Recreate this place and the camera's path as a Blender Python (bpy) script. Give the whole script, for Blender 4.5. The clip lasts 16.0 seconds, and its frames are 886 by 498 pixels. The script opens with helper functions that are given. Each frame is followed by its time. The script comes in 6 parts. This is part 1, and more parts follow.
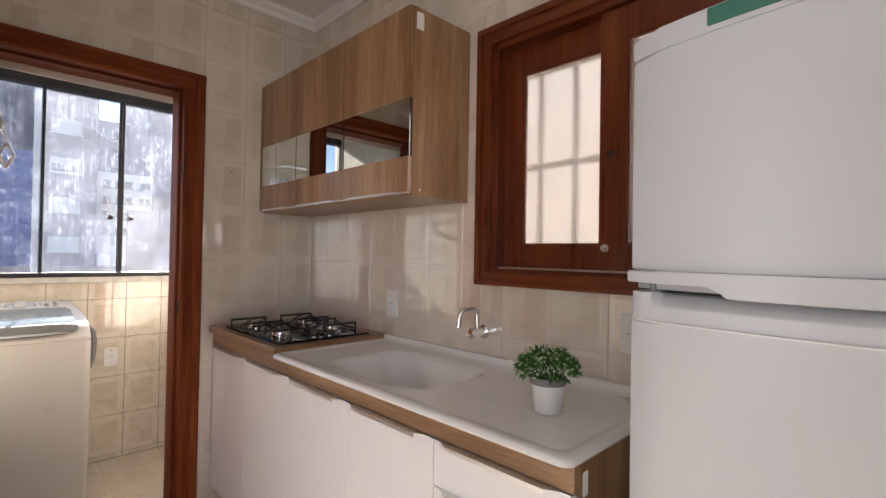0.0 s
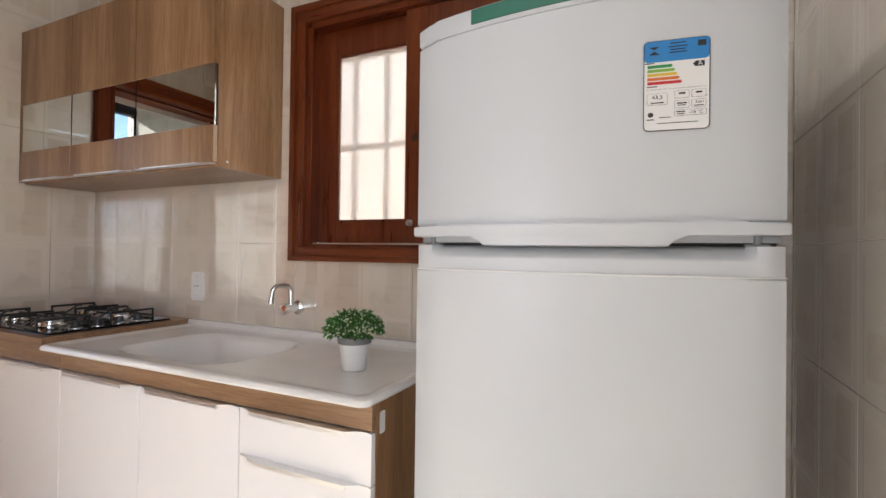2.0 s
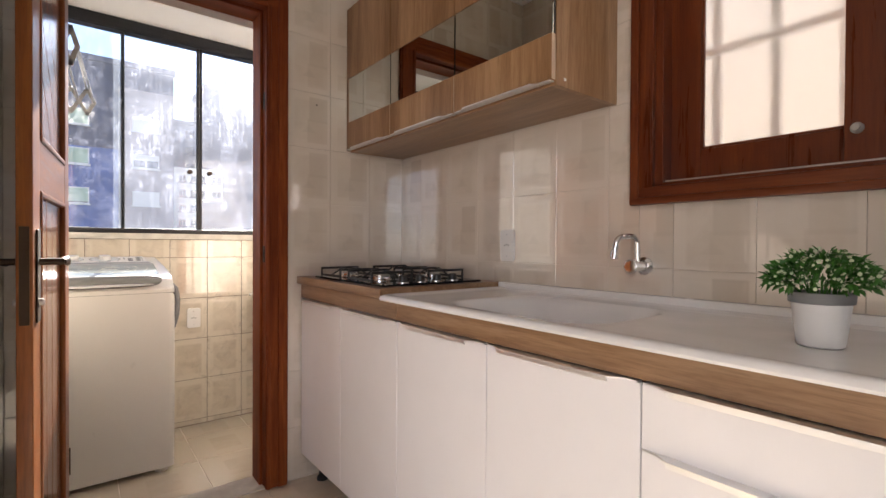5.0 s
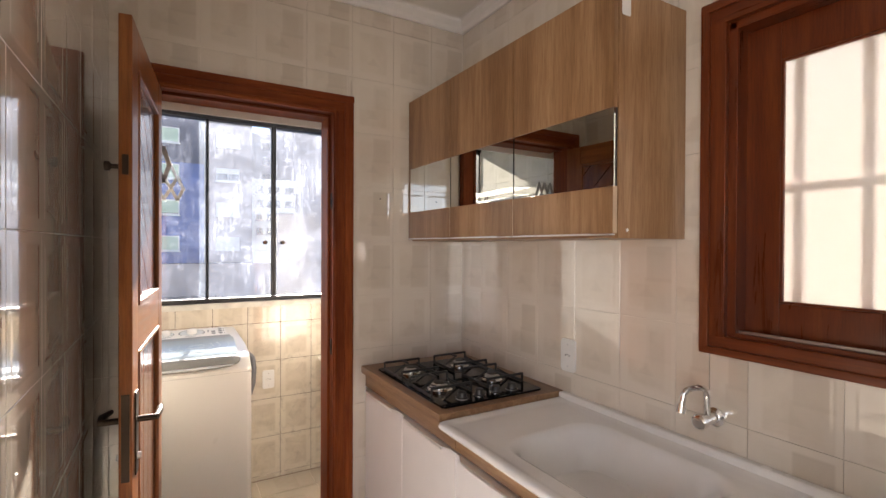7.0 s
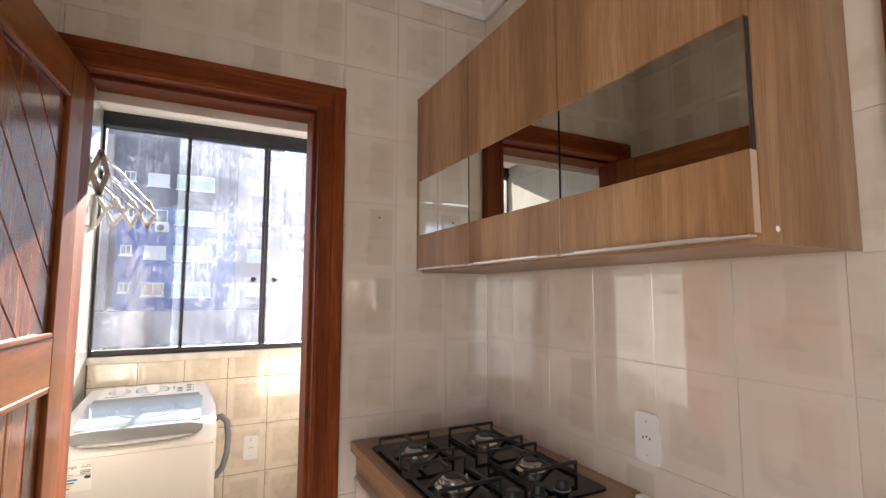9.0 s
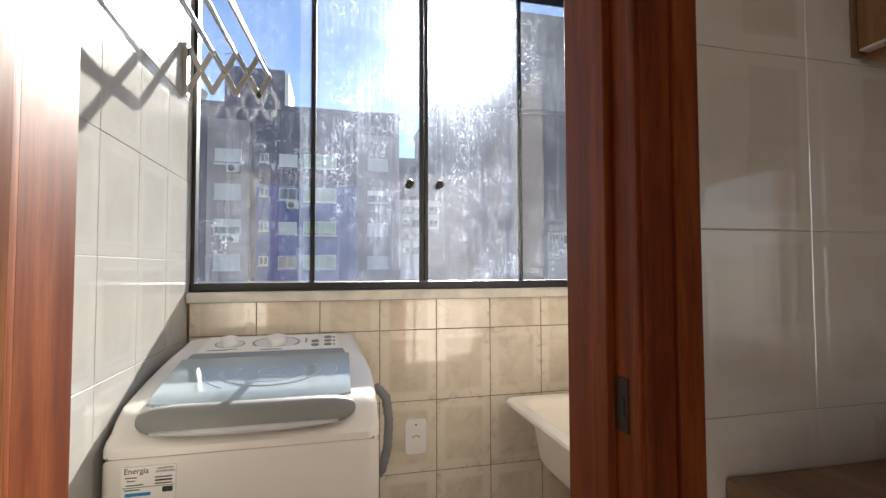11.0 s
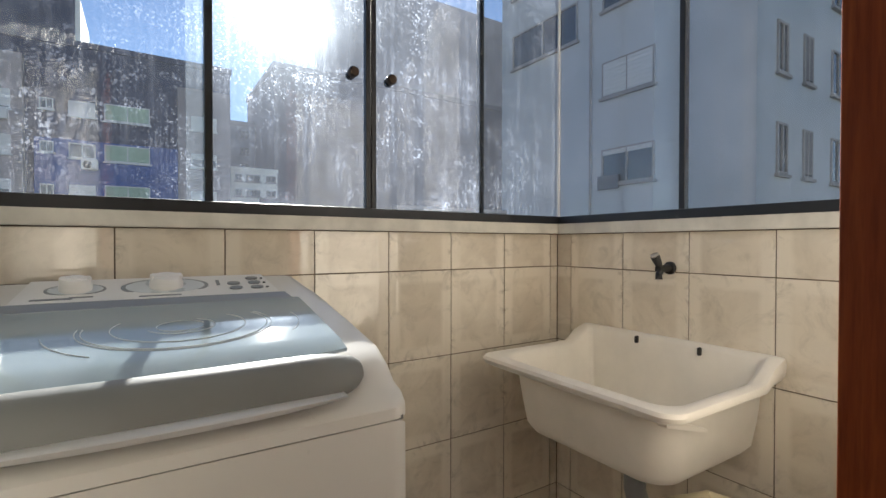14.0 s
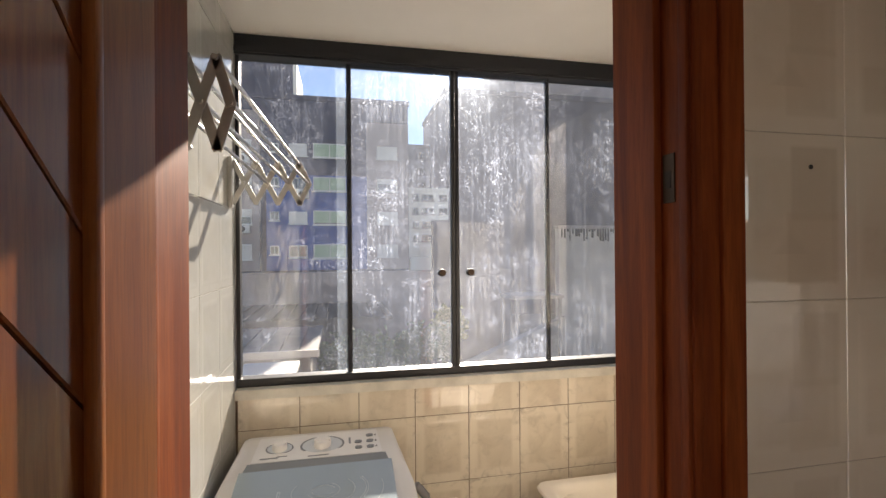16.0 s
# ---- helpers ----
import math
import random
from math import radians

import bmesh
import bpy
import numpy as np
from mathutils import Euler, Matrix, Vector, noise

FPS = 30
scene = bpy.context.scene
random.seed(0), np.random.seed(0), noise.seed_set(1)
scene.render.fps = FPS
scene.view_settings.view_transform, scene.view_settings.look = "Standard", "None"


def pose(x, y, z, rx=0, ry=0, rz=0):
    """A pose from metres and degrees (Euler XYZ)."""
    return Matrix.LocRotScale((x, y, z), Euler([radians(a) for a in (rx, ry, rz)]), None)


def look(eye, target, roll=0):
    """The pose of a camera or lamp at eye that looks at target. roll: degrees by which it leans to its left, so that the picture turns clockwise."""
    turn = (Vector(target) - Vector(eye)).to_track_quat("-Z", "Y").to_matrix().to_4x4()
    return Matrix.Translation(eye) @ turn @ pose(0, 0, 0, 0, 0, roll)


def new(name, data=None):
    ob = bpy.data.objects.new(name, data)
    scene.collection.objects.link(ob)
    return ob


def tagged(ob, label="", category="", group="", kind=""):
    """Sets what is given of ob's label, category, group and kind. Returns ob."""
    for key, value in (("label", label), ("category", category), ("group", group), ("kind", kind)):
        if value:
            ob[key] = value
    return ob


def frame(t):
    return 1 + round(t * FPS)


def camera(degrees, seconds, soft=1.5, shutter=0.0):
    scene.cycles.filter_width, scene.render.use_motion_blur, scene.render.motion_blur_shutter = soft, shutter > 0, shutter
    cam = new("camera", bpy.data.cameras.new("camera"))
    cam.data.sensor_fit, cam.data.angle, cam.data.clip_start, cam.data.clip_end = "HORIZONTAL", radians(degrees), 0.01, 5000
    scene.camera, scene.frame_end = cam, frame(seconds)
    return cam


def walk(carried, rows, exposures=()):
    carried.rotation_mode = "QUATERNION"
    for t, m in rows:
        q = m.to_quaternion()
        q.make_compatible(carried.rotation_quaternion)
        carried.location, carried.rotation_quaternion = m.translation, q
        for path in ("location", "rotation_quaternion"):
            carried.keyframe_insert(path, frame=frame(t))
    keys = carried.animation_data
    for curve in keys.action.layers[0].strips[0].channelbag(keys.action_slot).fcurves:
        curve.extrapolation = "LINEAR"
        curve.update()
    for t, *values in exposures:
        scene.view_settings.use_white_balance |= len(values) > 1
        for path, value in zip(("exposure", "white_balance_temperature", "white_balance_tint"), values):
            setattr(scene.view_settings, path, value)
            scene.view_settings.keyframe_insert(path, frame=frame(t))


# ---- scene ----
cam = camera(86.6, 16.0)
METRES, EYE, TILT, LEAN, TURN = 4.4, 1.27, 0.0, 0.0, -44.5
ROWS = [
    (0.0, 0.0, 0.0, 0.0, -0.01, 0.76, -0.99),
    (0.5, 0.008, -0.0149, -0.0014, -8.51, 0.7, -0.98),
    (1.0, 0.012, -0.0199, -0.0044, -15.12, 0.62, -0.86),
    (1.5, 0.0118, -0.0212, -0.0113, -18.88, 0.53, -0.74),
    (2.0, 0.0098, -0.0208, -0.0163, -20.59, 0.5, -0.74),
    (2.5, -0.0001, -0.0096, -0.0225, -21.1, 0.49, -0.77),
    (3.0, -0.0162, 0.0132, -0.0304, -20.95, 0.34, -0.65),
    (3.5, -0.0284, 0.0348, -0.0407, -16.52, 0.19, -0.63),
    (4.0, -0.0428, 0.0588, -0.0542, -8.89, 0.13, -0.59),
    (4.5, -0.0611, 0.0778, -0.0589, 0.13, -0.13, -0.45),
    (7.0, -0.0573, 0.0747, 0.0423, 14.35, -0.4, -0.26),
    (7.5, -0.0605, 0.0753, 0.053, 14.22, 3.05, -0.3),
    (8.0, -0.0611, 0.094, 0.0485, 13.82, 5.34, -0.23),
    (8.5, -0.0618, 0.1502, 0.0378, 14.17, 5.52, -0.19),
    (9.0, -0.079, 0.1946, 0.0308, 17.83, 5.24, -0.11),
    (9.5, -0.1208, 0.2335, 0.0272, 23.36, 4.69, 0.03),
    (10.0, -0.1649, 0.2827, 0.0131, 28.7, 3.89, 0.12),
    (12.5, -0.3588, 0.4234, -0.058, 31.78, -0.31, -0.05),
    (13.0, -0.3682, 0.4227, -0.0624, 21.45, -0.51, -0.08),
    (13.5, -0.3725, 0.421, -0.0629, 13.9, -0.7, -0.08),
    (14.0, -0.3695, 0.4152, -0.0532, 11.83, -0.68, -0.06),
    (14.5, -0.3529, 0.4111, -0.015, 13.76, -0.5, 0.12),
    (15.0, -0.3266, 0.4053, 0.0284, 21.24, -0.45, 0.23),
    (15.5, -0.3032, 0.38, 0.0545, 27.07, -0.4, 0.32),
    (16.0, -0.2676, 0.3426, 0.0647, 32.26, 0.15, 0.45),
]
EXPOSURES = [(0.0, 2.60, 6550, 19), (1.2, 2.85, 6550, 18), (2.0, 3.0, 6300, 15), (3.0, 2.8, 6250, 15), (4.5, 2.72, 6700, 20), (7.0, 2.95, 6800, 19), (9.0, 3.1, 6650, 19), (10.2, 2.72, 6600, 18), (12.3, 1.3, 6300, 12), (14.0, 1.62, 6300, 12), (15.0, 1.77, 6450, 12), (15.6, 1.83, 6700, 14), (16.0, 1.95, 7300, 18)]
walk(cam, [(t, pose(0, 0, EYE, TILT, LEAN, TURN) @ pose(METRES * x, METRES * y, METRES * z, 90 + pitch, roll, yaw)) for t, x, y, z, yaw, pitch, roll in ROWS], EXPOSURES)

# ---------- light ----------
SUN_AZ, SUN_EL = 14.0, 25.3   # degrees east of +y, above the horizon
world = bpy.data.worlds.new("world")
scene.world = world
world.use_nodes = True
wn = world.node_tree.nodes
sky = wn.new("ShaderNodeTexSky")
sky.sky_type, sky.sun_disc = "NISHITA", False
sky.sun_elevation, sky.sun_rotation = radians(SUN_EL), radians(SUN_AZ)
sky.air_density, sky.dust_density, sky.ozone_density = 0.75, 0.02, 2.5
wn["Background"].inputs["Strength"].default_value = 0.048
world.node_tree.links.new(sky.outputs[0], wn["Background"].inputs["Color"])

sun_data = bpy.data.lights.new("sun", "SUN")
sun_data.energy, sun_data.angle, sun_data.color = 4.7, radians(0.55), (1.0, 0.94, 0.85)
sun = new("sun", sun_data)
sun_way = Vector((math.sin(radians(SUN_AZ)) * math.cos(radians(SUN_EL)), math.cos(radians(SUN_AZ)) * math.cos(radians(SUN_EL)), math.sin(radians(SUN_EL))))
sun.matrix_world = look(sun_way * 50, (0, 0, 0))


def area_lamp(name, eye, target, w, h, power, colour):
    """An area lamp for daylight, at the kitchen window or at an added opening."""
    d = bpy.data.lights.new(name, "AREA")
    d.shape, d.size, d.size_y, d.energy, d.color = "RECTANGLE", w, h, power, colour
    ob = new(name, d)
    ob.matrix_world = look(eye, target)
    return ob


area_lamp("daylight_kitchen_window", (1.60, 0.90, 1.92), (0, 0.90, 1.90), 2.6, 2.2, 1.15, (1.0, 0.94, 0.85))
# two fill lamps added in the unseen room to brighten fridge and cabinets
area_lamp("fill_living_west", (-3.38, 1.88, 1.3), (0, 0.6, 1.2), 1.0, 2.0, 3.7, (0.96, 0.98, 1.0))
area_lamp("fill_living_south", (-1.85, -1.68, 1.25), (-1.3, 0, 1.35), 2.8, 2.2, 9.0, (0.97, 0.98, 1.0))

# ---------- materials ----------


def base_mat(name, colour, rough=0.5, metal=0.0, coat=0.0):
    m = bpy.data.materials.new(name)
    m.use_nodes = True
    b = m.node_tree.nodes["Principled BSDF"]
    b.inputs["Base Color"].default_value = (*colour, 1)
    b.inputs["Roughness"].default_value = rough
    b.inputs["Metallic"].default_value = metal
    b.inputs["Coat Weight"].default_value = coat
    b.inputs["Coat Roughness"].default_value = 0.12
    return m, m.node_tree, b


def nd(nt, kind, operation="", use_clamp=False, data_type="", blend_type=""):
    n = nt.nodes.new(kind)
    if operation:
        n.operation = operation
    if use_clamp:
        n.use_clamp = True
    if data_type:
        n.data_type = data_type
    if blend_type:
        n.blend_type = blend_type
    return n


def coords(nt, scale=(1, 1, 1), space="Object"):
    tc = nd(nt, "ShaderNodeTexCoord")
    mp = nd(nt, "ShaderNodeMapping")
    mp.inputs["Scale"].default_value = scale
    nt.links.new(tc.outputs[space], mp.inputs["Vector"])
    return mp.outputs["Vector"]


def noise_tex(nt, vec, scale, detail=4, rough=0.55, distortion=0.0):
    n = nd(nt, "ShaderNodeTexNoise")
    n.inputs["Scale"].default_value = scale
    n.inputs["Detail"].default_value = detail
    n.inputs["Roughness"].default_value = rough
    n.inputs["Distortion"].default_value = distortion
    nt.links.new(vec, n.inputs["Vector"])
    return n.outputs["Fac"]


def ramp(nt, fac, stops):
    r = nd(nt, "ShaderNodeValToRGB")
    e = r.color_ramp.elements
    while len(e) < len(stops):
        e.new(0.5)
    for el, (p, c) in zip(e, stops):
        el.position, el.color = p, (*c, 1) if len(c) == 3 else c
    nt.links.new(fac, r.inputs["Fac"])
    return r.outputs["Color"]


def maths(nt, op, a, b=None, clamp=False):
    n = nd(nt, "ShaderNodeMath", operation=op, use_clamp=clamp)
    for i, v in enumerate((a, b)):
        if v is None:
            continue
        if isinstance(v, (int, float)):
            n.inputs[i].default_value = v
        else:
            nt.links.new(v, n.inputs[i])
    return n.outputs[0]


def mixc(nt, fac, a, b, mode="MIX"):
    n = nd(nt, "ShaderNodeMix", data_type="RGBA", blend_type=mode)
    for i, v in ((0, fac), (6, a), (7, b)):
        if isinstance(v, (int, float)):
            n.inputs[i].default_value = v
        elif isinstance(v, tuple):
            n.inputs[i].default_value = (*v, 1)
        else:
            nt.links.new(v, n.inputs[i])
    return n.outputs[2]


def bump(nt, b, height, strength, distance=0.002):
    n = nd(nt, "ShaderNodeBump")
    n.inputs["Strength"].default_value = strength
    n.inputs["Distance"].default_value = distance
    nt.links.new(height, n.inputs["Height"])
    nt.links.new(n.outputs[0], b.inputs["Normal"])


def plain(name, colour, rough=0.5, metal=0.0, coat=0.0, vary=0.12, scale=9.0, bumps=0.05, gloss=0.16):
    """A painted, moulded or cast surface: faint cloudiness, uneven gloss and fine grain."""
    m, nt, b = base_mat(name, colour, rough, metal, coat)
    v = coords(nt)
    big, fine = noise_tex(nt, v, scale, 5), noise_tex(nt, v, scale * 22, 3)
    dark = tuple(c * (1 - vary) for c in colour)
    lite = tuple(min(c * (1 + vary * 0.6), 0.95) for c in colour)
    nt.links.new(ramp(nt, big, [(0.3, dark), (0.7, lite)]), b.inputs["Base Color"])
    r = maths(nt, "ADD", maths(nt, "MULTIPLY", big, gloss), rough - gloss / 2, True)
    nt.links.new(r, b.inputs["Roughness"])
    bump(nt, b, fine, bumps, 0.001)
    return m


def wood(name, dark, mid, light, axis="z", rough=0.35, coat=0.3, grain=1.0, banding=0.5, board=0.0, spread=0.17, spec=0.3):
    """Wood with long grain along one axis, darker bands and pores."""
    m, nt, b = base_mat(name, mid, rough, 0, coat)
    b.inputs["Specular IOR Level"].default_value = spec
    s = {"x": (0.9, 14, 14), "y": (14, 0.9, 14), "z": (14, 14, 0.9)}[axis]
    v = coords(nt, s)
    if board:
        off = nd(nt, "ShaderNodeObjectInfo")
        add = nd(nt, "ShaderNodeVectorMath", operation="ADD")
        sc = nd(nt, "ShaderNodeVectorMath", operation="SCALE")
        sc.inputs[3].default_value = 37.0
        comb = nd(nt, "ShaderNodeCombineXYZ")
        for i in range(3):
            nt.links.new(off.outputs["Random"], comb.inputs[i])
        nt.links.new(comb.outputs[0], sc.inputs[0])
        nt.links.new(v, add.inputs[0])
        nt.links.new(sc.outputs[0], add.inputs[1])
        v = add.outputs[0]
    band = noise_tex(nt, v, 0.55 * grain, 2, 0.5, 0.4)
    fig = noise_tex(nt, v, 2.2 * grain, 6, 0.62, 0.8)
    pore = noise_tex(nt, v, 16 * grain, 3, 0.7)
    f = maths(nt, "ADD", maths(nt, "MULTIPLY", band, banding), maths(nt, "MULTIPLY", fig, 1 - banding))
    c = ramp(nt, f, [(0.5 - spread, dark), (0.5, mid), (0.5 + spread, light)])
    c = mixc(nt, 0.45, c, ramp(nt, pore, [(0.35, (0.55, 0.5, 0.45)), (0.55, (1, 1, 1))]), "MULTIPLY")
    nt.links.new(c, b.inputs["Base Color"])
    nt.links.new(maths(nt, "ADD", maths(nt, "MULTIPLY", fig, 0.25), rough - 0.12, True), b.inputs["Roughness"])
    bump(nt, b, maths(nt, "ADD", maths(nt, "MULTIPLY", pore, 0.6), fig), 0.12, 0.001)
    return m


def tile_mat(name, edge, field, cloud, rough, fade=0.75, motif=0.0, dirt=0.0, coat=1.0):
    """Glazed wall tile: a paler border round a clouded field, each tile clouded in its own way."""
    m, nt, b = base_mat(name, field, rough, 0, coat)
    b.inputs["Coat IOR"].default_value = 1.85
    b.inputs["Coat Roughness"].default_value = 0.03
    tc = nd(nt, "ShaderNodeTexCoord")
    sep = nd(nt, "ShaderNodeSeparateXYZ")
    nt.links.new(tc.outputs["Object"], sep.inputs[0])
    ax, az = maths(nt, "ABSOLUTE", sep.outputs[0]), maths(nt, "ABSOLUTE", sep.outputs[2])
    dx = maths(nt, "MULTIPLY", maths(nt, "SUBTRACT", 0.072, ax), 90.0, True)
    dz = maths(nt, "MULTIPLY", maths(nt, "SUBTRACT", 0.094, az), 90.0, True)
    inside = maths(nt, "MULTIPLY", dx, dz, True)
    off = nd(nt, "ShaderNodeObjectInfo")
    comb = nd(nt, "ShaderNodeCombineXYZ")
    for i, k in enumerate((31.0, 57.0, 83.0)):
        nt.links.new(maths(nt, "MULTIPLY", off.outputs["Random"], k), comb.inputs[i])
    add = nd(nt, "ShaderNodeVectorMath", operation="ADD")
    nt.links.new(tc.outputs["Object"], add.inputs[0])
    nt.links.new(comb.outputs[0], add.inputs[1])
    big = noise_tex(nt, add.outputs[0], 9.0, 5, 0.6, 0.6)
    fine = noise_tex(nt, add.outputs[0], 60.0, 4, 0.6)
    c_field = ramp(nt, big, [(0.36, cloud), (0.62, field)])
    c = mixc(nt, maths(nt, "MULTIPLY", inside, fade), edge, c_field)
    if motif:
        # two overlapping painted squares, paler and darker by turns
        r1 = maths(nt, "FRACT", maths(nt, "MULTIPLY", off.outputs["Random"], 7.31))
        r2 = maths(nt, "FRACT", maths(nt, "MULTIPLY", off.outputs["Random"], 13.7))
        for cx, cz, hw, hh, k, tone in ((-0.036, 0.044, 0.052, 0.062, r1, edge), (0.040, -0.046, 0.050, 0.056, r2, cloud), (0.044, 0.050, 0.046, 0.058, r2, tuple(x * 0.94 for x in cloud))):
            ex = maths(nt, "MULTIPLY", maths(nt, "SUBTRACT", hw, maths(nt, "ABSOLUTE", maths(nt, "SUBTRACT", sep.outputs[0], cx))), 160.0, True)
            ez = maths(nt, "MULTIPLY", maths(nt, "SUBTRACT", hh, maths(nt, "ABSOLUTE", maths(nt, "SUBTRACT", sep.outputs[2], cz))), 160.0, True)
            c = mixc(nt, maths(nt, "MULTIPLY", maths(nt, "MULTIPLY", ex, ez), maths(nt, "MULTIPLY", k, 0.75)), c, tone)
        # a faint painted triangle in the lower half of the field
        tri = maths(nt, "SUBTRACT", 0.030, maths(nt, "ADD", ax, maths(nt, "MULTIPLY", maths(nt, "ADD", sep.outputs[2], 0.045), 0.9)))
        cut = maths(nt, "GREATER_THAN", sep.outputs[2], -0.055)
        t = maths(nt, "MULTIPLY", maths(nt, "MULTIPLY", tri, 60.0, True), cut, True)
        c = mixc(nt, maths(nt, "MULTIPLY", maths(nt, "MULTIPLY", t, big), motif), c, tuple(x * 0.62 for x in cloud))
    if dirt:
        d = noise_tex(nt, add.outputs[0], 17.0, 6, 0.7, 1.2)
        rim = maths(nt, "MAXIMUM", maths(nt, "MULTIPLY", maths(nt, "SUBTRACT", ax, 0.080), 50.0, True), maths(nt, "MULTIPLY", maths(nt, "SUBTRACT", az, 0.102), 50.0, True))
        dd = maths(nt, "MULTIPLY", maths(nt, "MULTIPLY", maths(nt, "SUBTRACT", d, 0.52), 5.0, True), maths(nt, "ADD", maths(nt, "MULTIPLY", rim, 0.6), 0.25))
        c = mixc(nt, maths(nt, "MULTIPLY", dd, dirt), c, (0.20, 0.17, 0.13))
    nt.links.new(c, b.inputs["Base Color"])
    nt.links.new(maths(nt, "ADD", maths(nt, "MULTIPLY", big, 0.12), rough - 0.05, True), b.inputs["Roughness"])
    bump(nt, b, maths(nt, "ADD", big, maths(nt, "MULTIPLY", fine, 0.05)), 0.05, 0.003)
    return m


def dirty_glass(name, tint, film, spots, streak):
    """Clear pane under a film of dust, dried drops and runs, which scatters light passing through."""
    m = bpy.data.materials.new(name)
    m.use_nodes = True
    nt = m.node_tree
    nt.nodes.remove(nt.nodes["Principled BSDF"])
    out = nt.nodes["Material Output"]
    v = coords(nt)
    run = noise_tex(nt, coords(nt, (42, 42, 1.3)), 2.0, 7, 0.72, 0.3)
    cloud = noise_tex(nt, v, 3.2, 6, 0.65)
    fine = noise_tex(nt, v, 130, 2, 0.6)
    vor = nd(nt, "ShaderNodeTexVoronoi")
    vor.inputs["Scale"].default_value = 260
    nt.links.new(v, vor.inputs["Vector"])
    vor2 = nd(nt, "ShaderNodeTexVoronoi")
    vor2.inputs["Scale"].default_value = 120
    nt.links.new(v, vor2.inputs["Vector"])
    size = maths(nt, "MULTIPLY", maths(nt, "POWER", noise_tex(nt, v, 31, 2), 2.0), 1.0)
    dots = maths(nt, "MAXIMUM", maths(nt, "MULTIPLY", maths(nt, "SUBTRACT", 0.30, vor.outputs["Distance"]), 9.0, True), maths(nt, "MULTIPLY", maths(nt, "SUBTRACT", size, vor2.outputs["Distance"]), 12.0, True))
    patch = maths(nt, "MULTIPLY", maths(nt, "SUBTRACT", cloud, 0.41), 4.5, True)
    dots = maths(nt, "MULTIPLY", maths(nt, "MULTIPLY", dots, patch), maths(nt, "GREATER_THAN", fine, 0.46))
    runs = maths(nt, "MULTIPLY", maths(nt, "MULTIPLY", maths(nt, "SUBTRACT", run, 0.5), 4.0, True), maths(nt, "ADD", maths(nt, "MULTIPLY", patch, 0.8), 0.2))
    f = maths(nt, "ADD", maths(nt, "MULTIPLY", dots, spots), maths(nt, "ADD", maths(nt, "MULTIPLY", runs, streak), maths(nt, "MULTIPLY", maths(nt, "ADD", cloud, 0.25), film)), True)
    tr = nd(nt, "ShaderNodeBsdfTransparent")
    tr.inputs[0].default_value = (*tint, 1)
    gl = nd(nt, "ShaderNodeBsdfGlossy")
    gl.inputs["Roughness"].default_value = 0.02
    fr = nd(nt, "ShaderNodeLayerWeight")
    fr.inputs[0].default_value = 0.5
    gloss = maths(nt, "ADD", maths(nt, "MULTIPLY", maths(nt, "POWER", fr.outputs["Facing"], 5.0), 0.75), 0.035)
    clear = nd(nt, "ShaderNodeMixShader")
    nt.links.new(gloss, clear.inputs[0])
    nt.links.new(tr.outputs[0], clear.inputs[1])
    nt.links.new(gl.outputs[0], clear.inputs[2])
    tl = nd(nt, "ShaderNodeBsdfTranslucent")
    # real dust, tinted blue to put the bluish haze of daylight into it
    tl.inputs[0].default_value = (0.63, 0.71, 0.87, 1)
    # wide refraction lobe imitates the glare round the sun
    rf = nd(nt, "ShaderNodeBsdfRefraction")
    rf.inputs["Color"].default_value = (0.72, 0.85, 1.0, 1)
    rf.inputs["Roughness"].default_value = 0.95
    rf.inputs["IOR"].default_value = 1.1
    dust = nd(nt, "ShaderNodeMixShader")
    dust.inputs[0].default_value = 0.10
    nt.links.new(tl.outputs[0], dust.inputs[1])
    nt.links.new(rf.outputs[0], dust.inputs[2])
    mix = nd(nt, "ShaderNodeMixShader")
    nt.links.new(f, mix.inputs[0])
    nt.links.new(clear.outputs[0], mix.inputs[1])
    nt.links.new(dust.outputs[0], mix.inputs[2])
    nt.links.new(mix.outputs[0], out.inputs["Surface"])
    return m


def frosted(name):
    m = bpy.data.materials.new(name)
    m.use_nodes = True
    nt = m.node_tree
    nt.nodes.remove(nt.nodes["Principled BSDF"])
    out = nt.nodes["Material Output"]
    n = noise_tex(nt, coords(nt), 240, 2, 0.5)
    tl = nd(nt, "ShaderNodeBsdfTranslucent")
    tl.inputs[0].default_value = (0.93, 0.90, 0.83, 1)
    rf = nd(nt, "ShaderNodeBsdfRefraction")
    rf.inputs["Roughness"].default_value = 0.27
    rf.inputs["IOR"].default_value = 1.3
    gl = nd(nt, "ShaderNodeBsdfGlossy")
    gl.inputs["Roughness"].default_value = 0.22
    a, c = nd(nt, "ShaderNodeMixShader"), nd(nt, "ShaderNodeMixShader")
    a.inputs[0].default_value, c.inputs[0].default_value = 0.8, 0.05
    bp = nd(nt, "ShaderNodeBump")
    bp.inputs["Strength"].default_value, bp.inputs["Distance"].default_value = 0.25, 0.001
    nt.links.new(n, bp.inputs["Height"])
    nt.links.new(bp.outputs[0], rf.inputs["Normal"])
    nt.links.new(tl.outputs[0], a.inputs[1])
    nt.links.new(rf.outputs[0], a.inputs[2])
    nt.links.new(a.outputs[0], c.inputs[1])
    nt.links.new(gl.outputs[0], c.inputs[2])
    nt.links.new(c.outputs[0], out.inputs["Surface"])
    return m


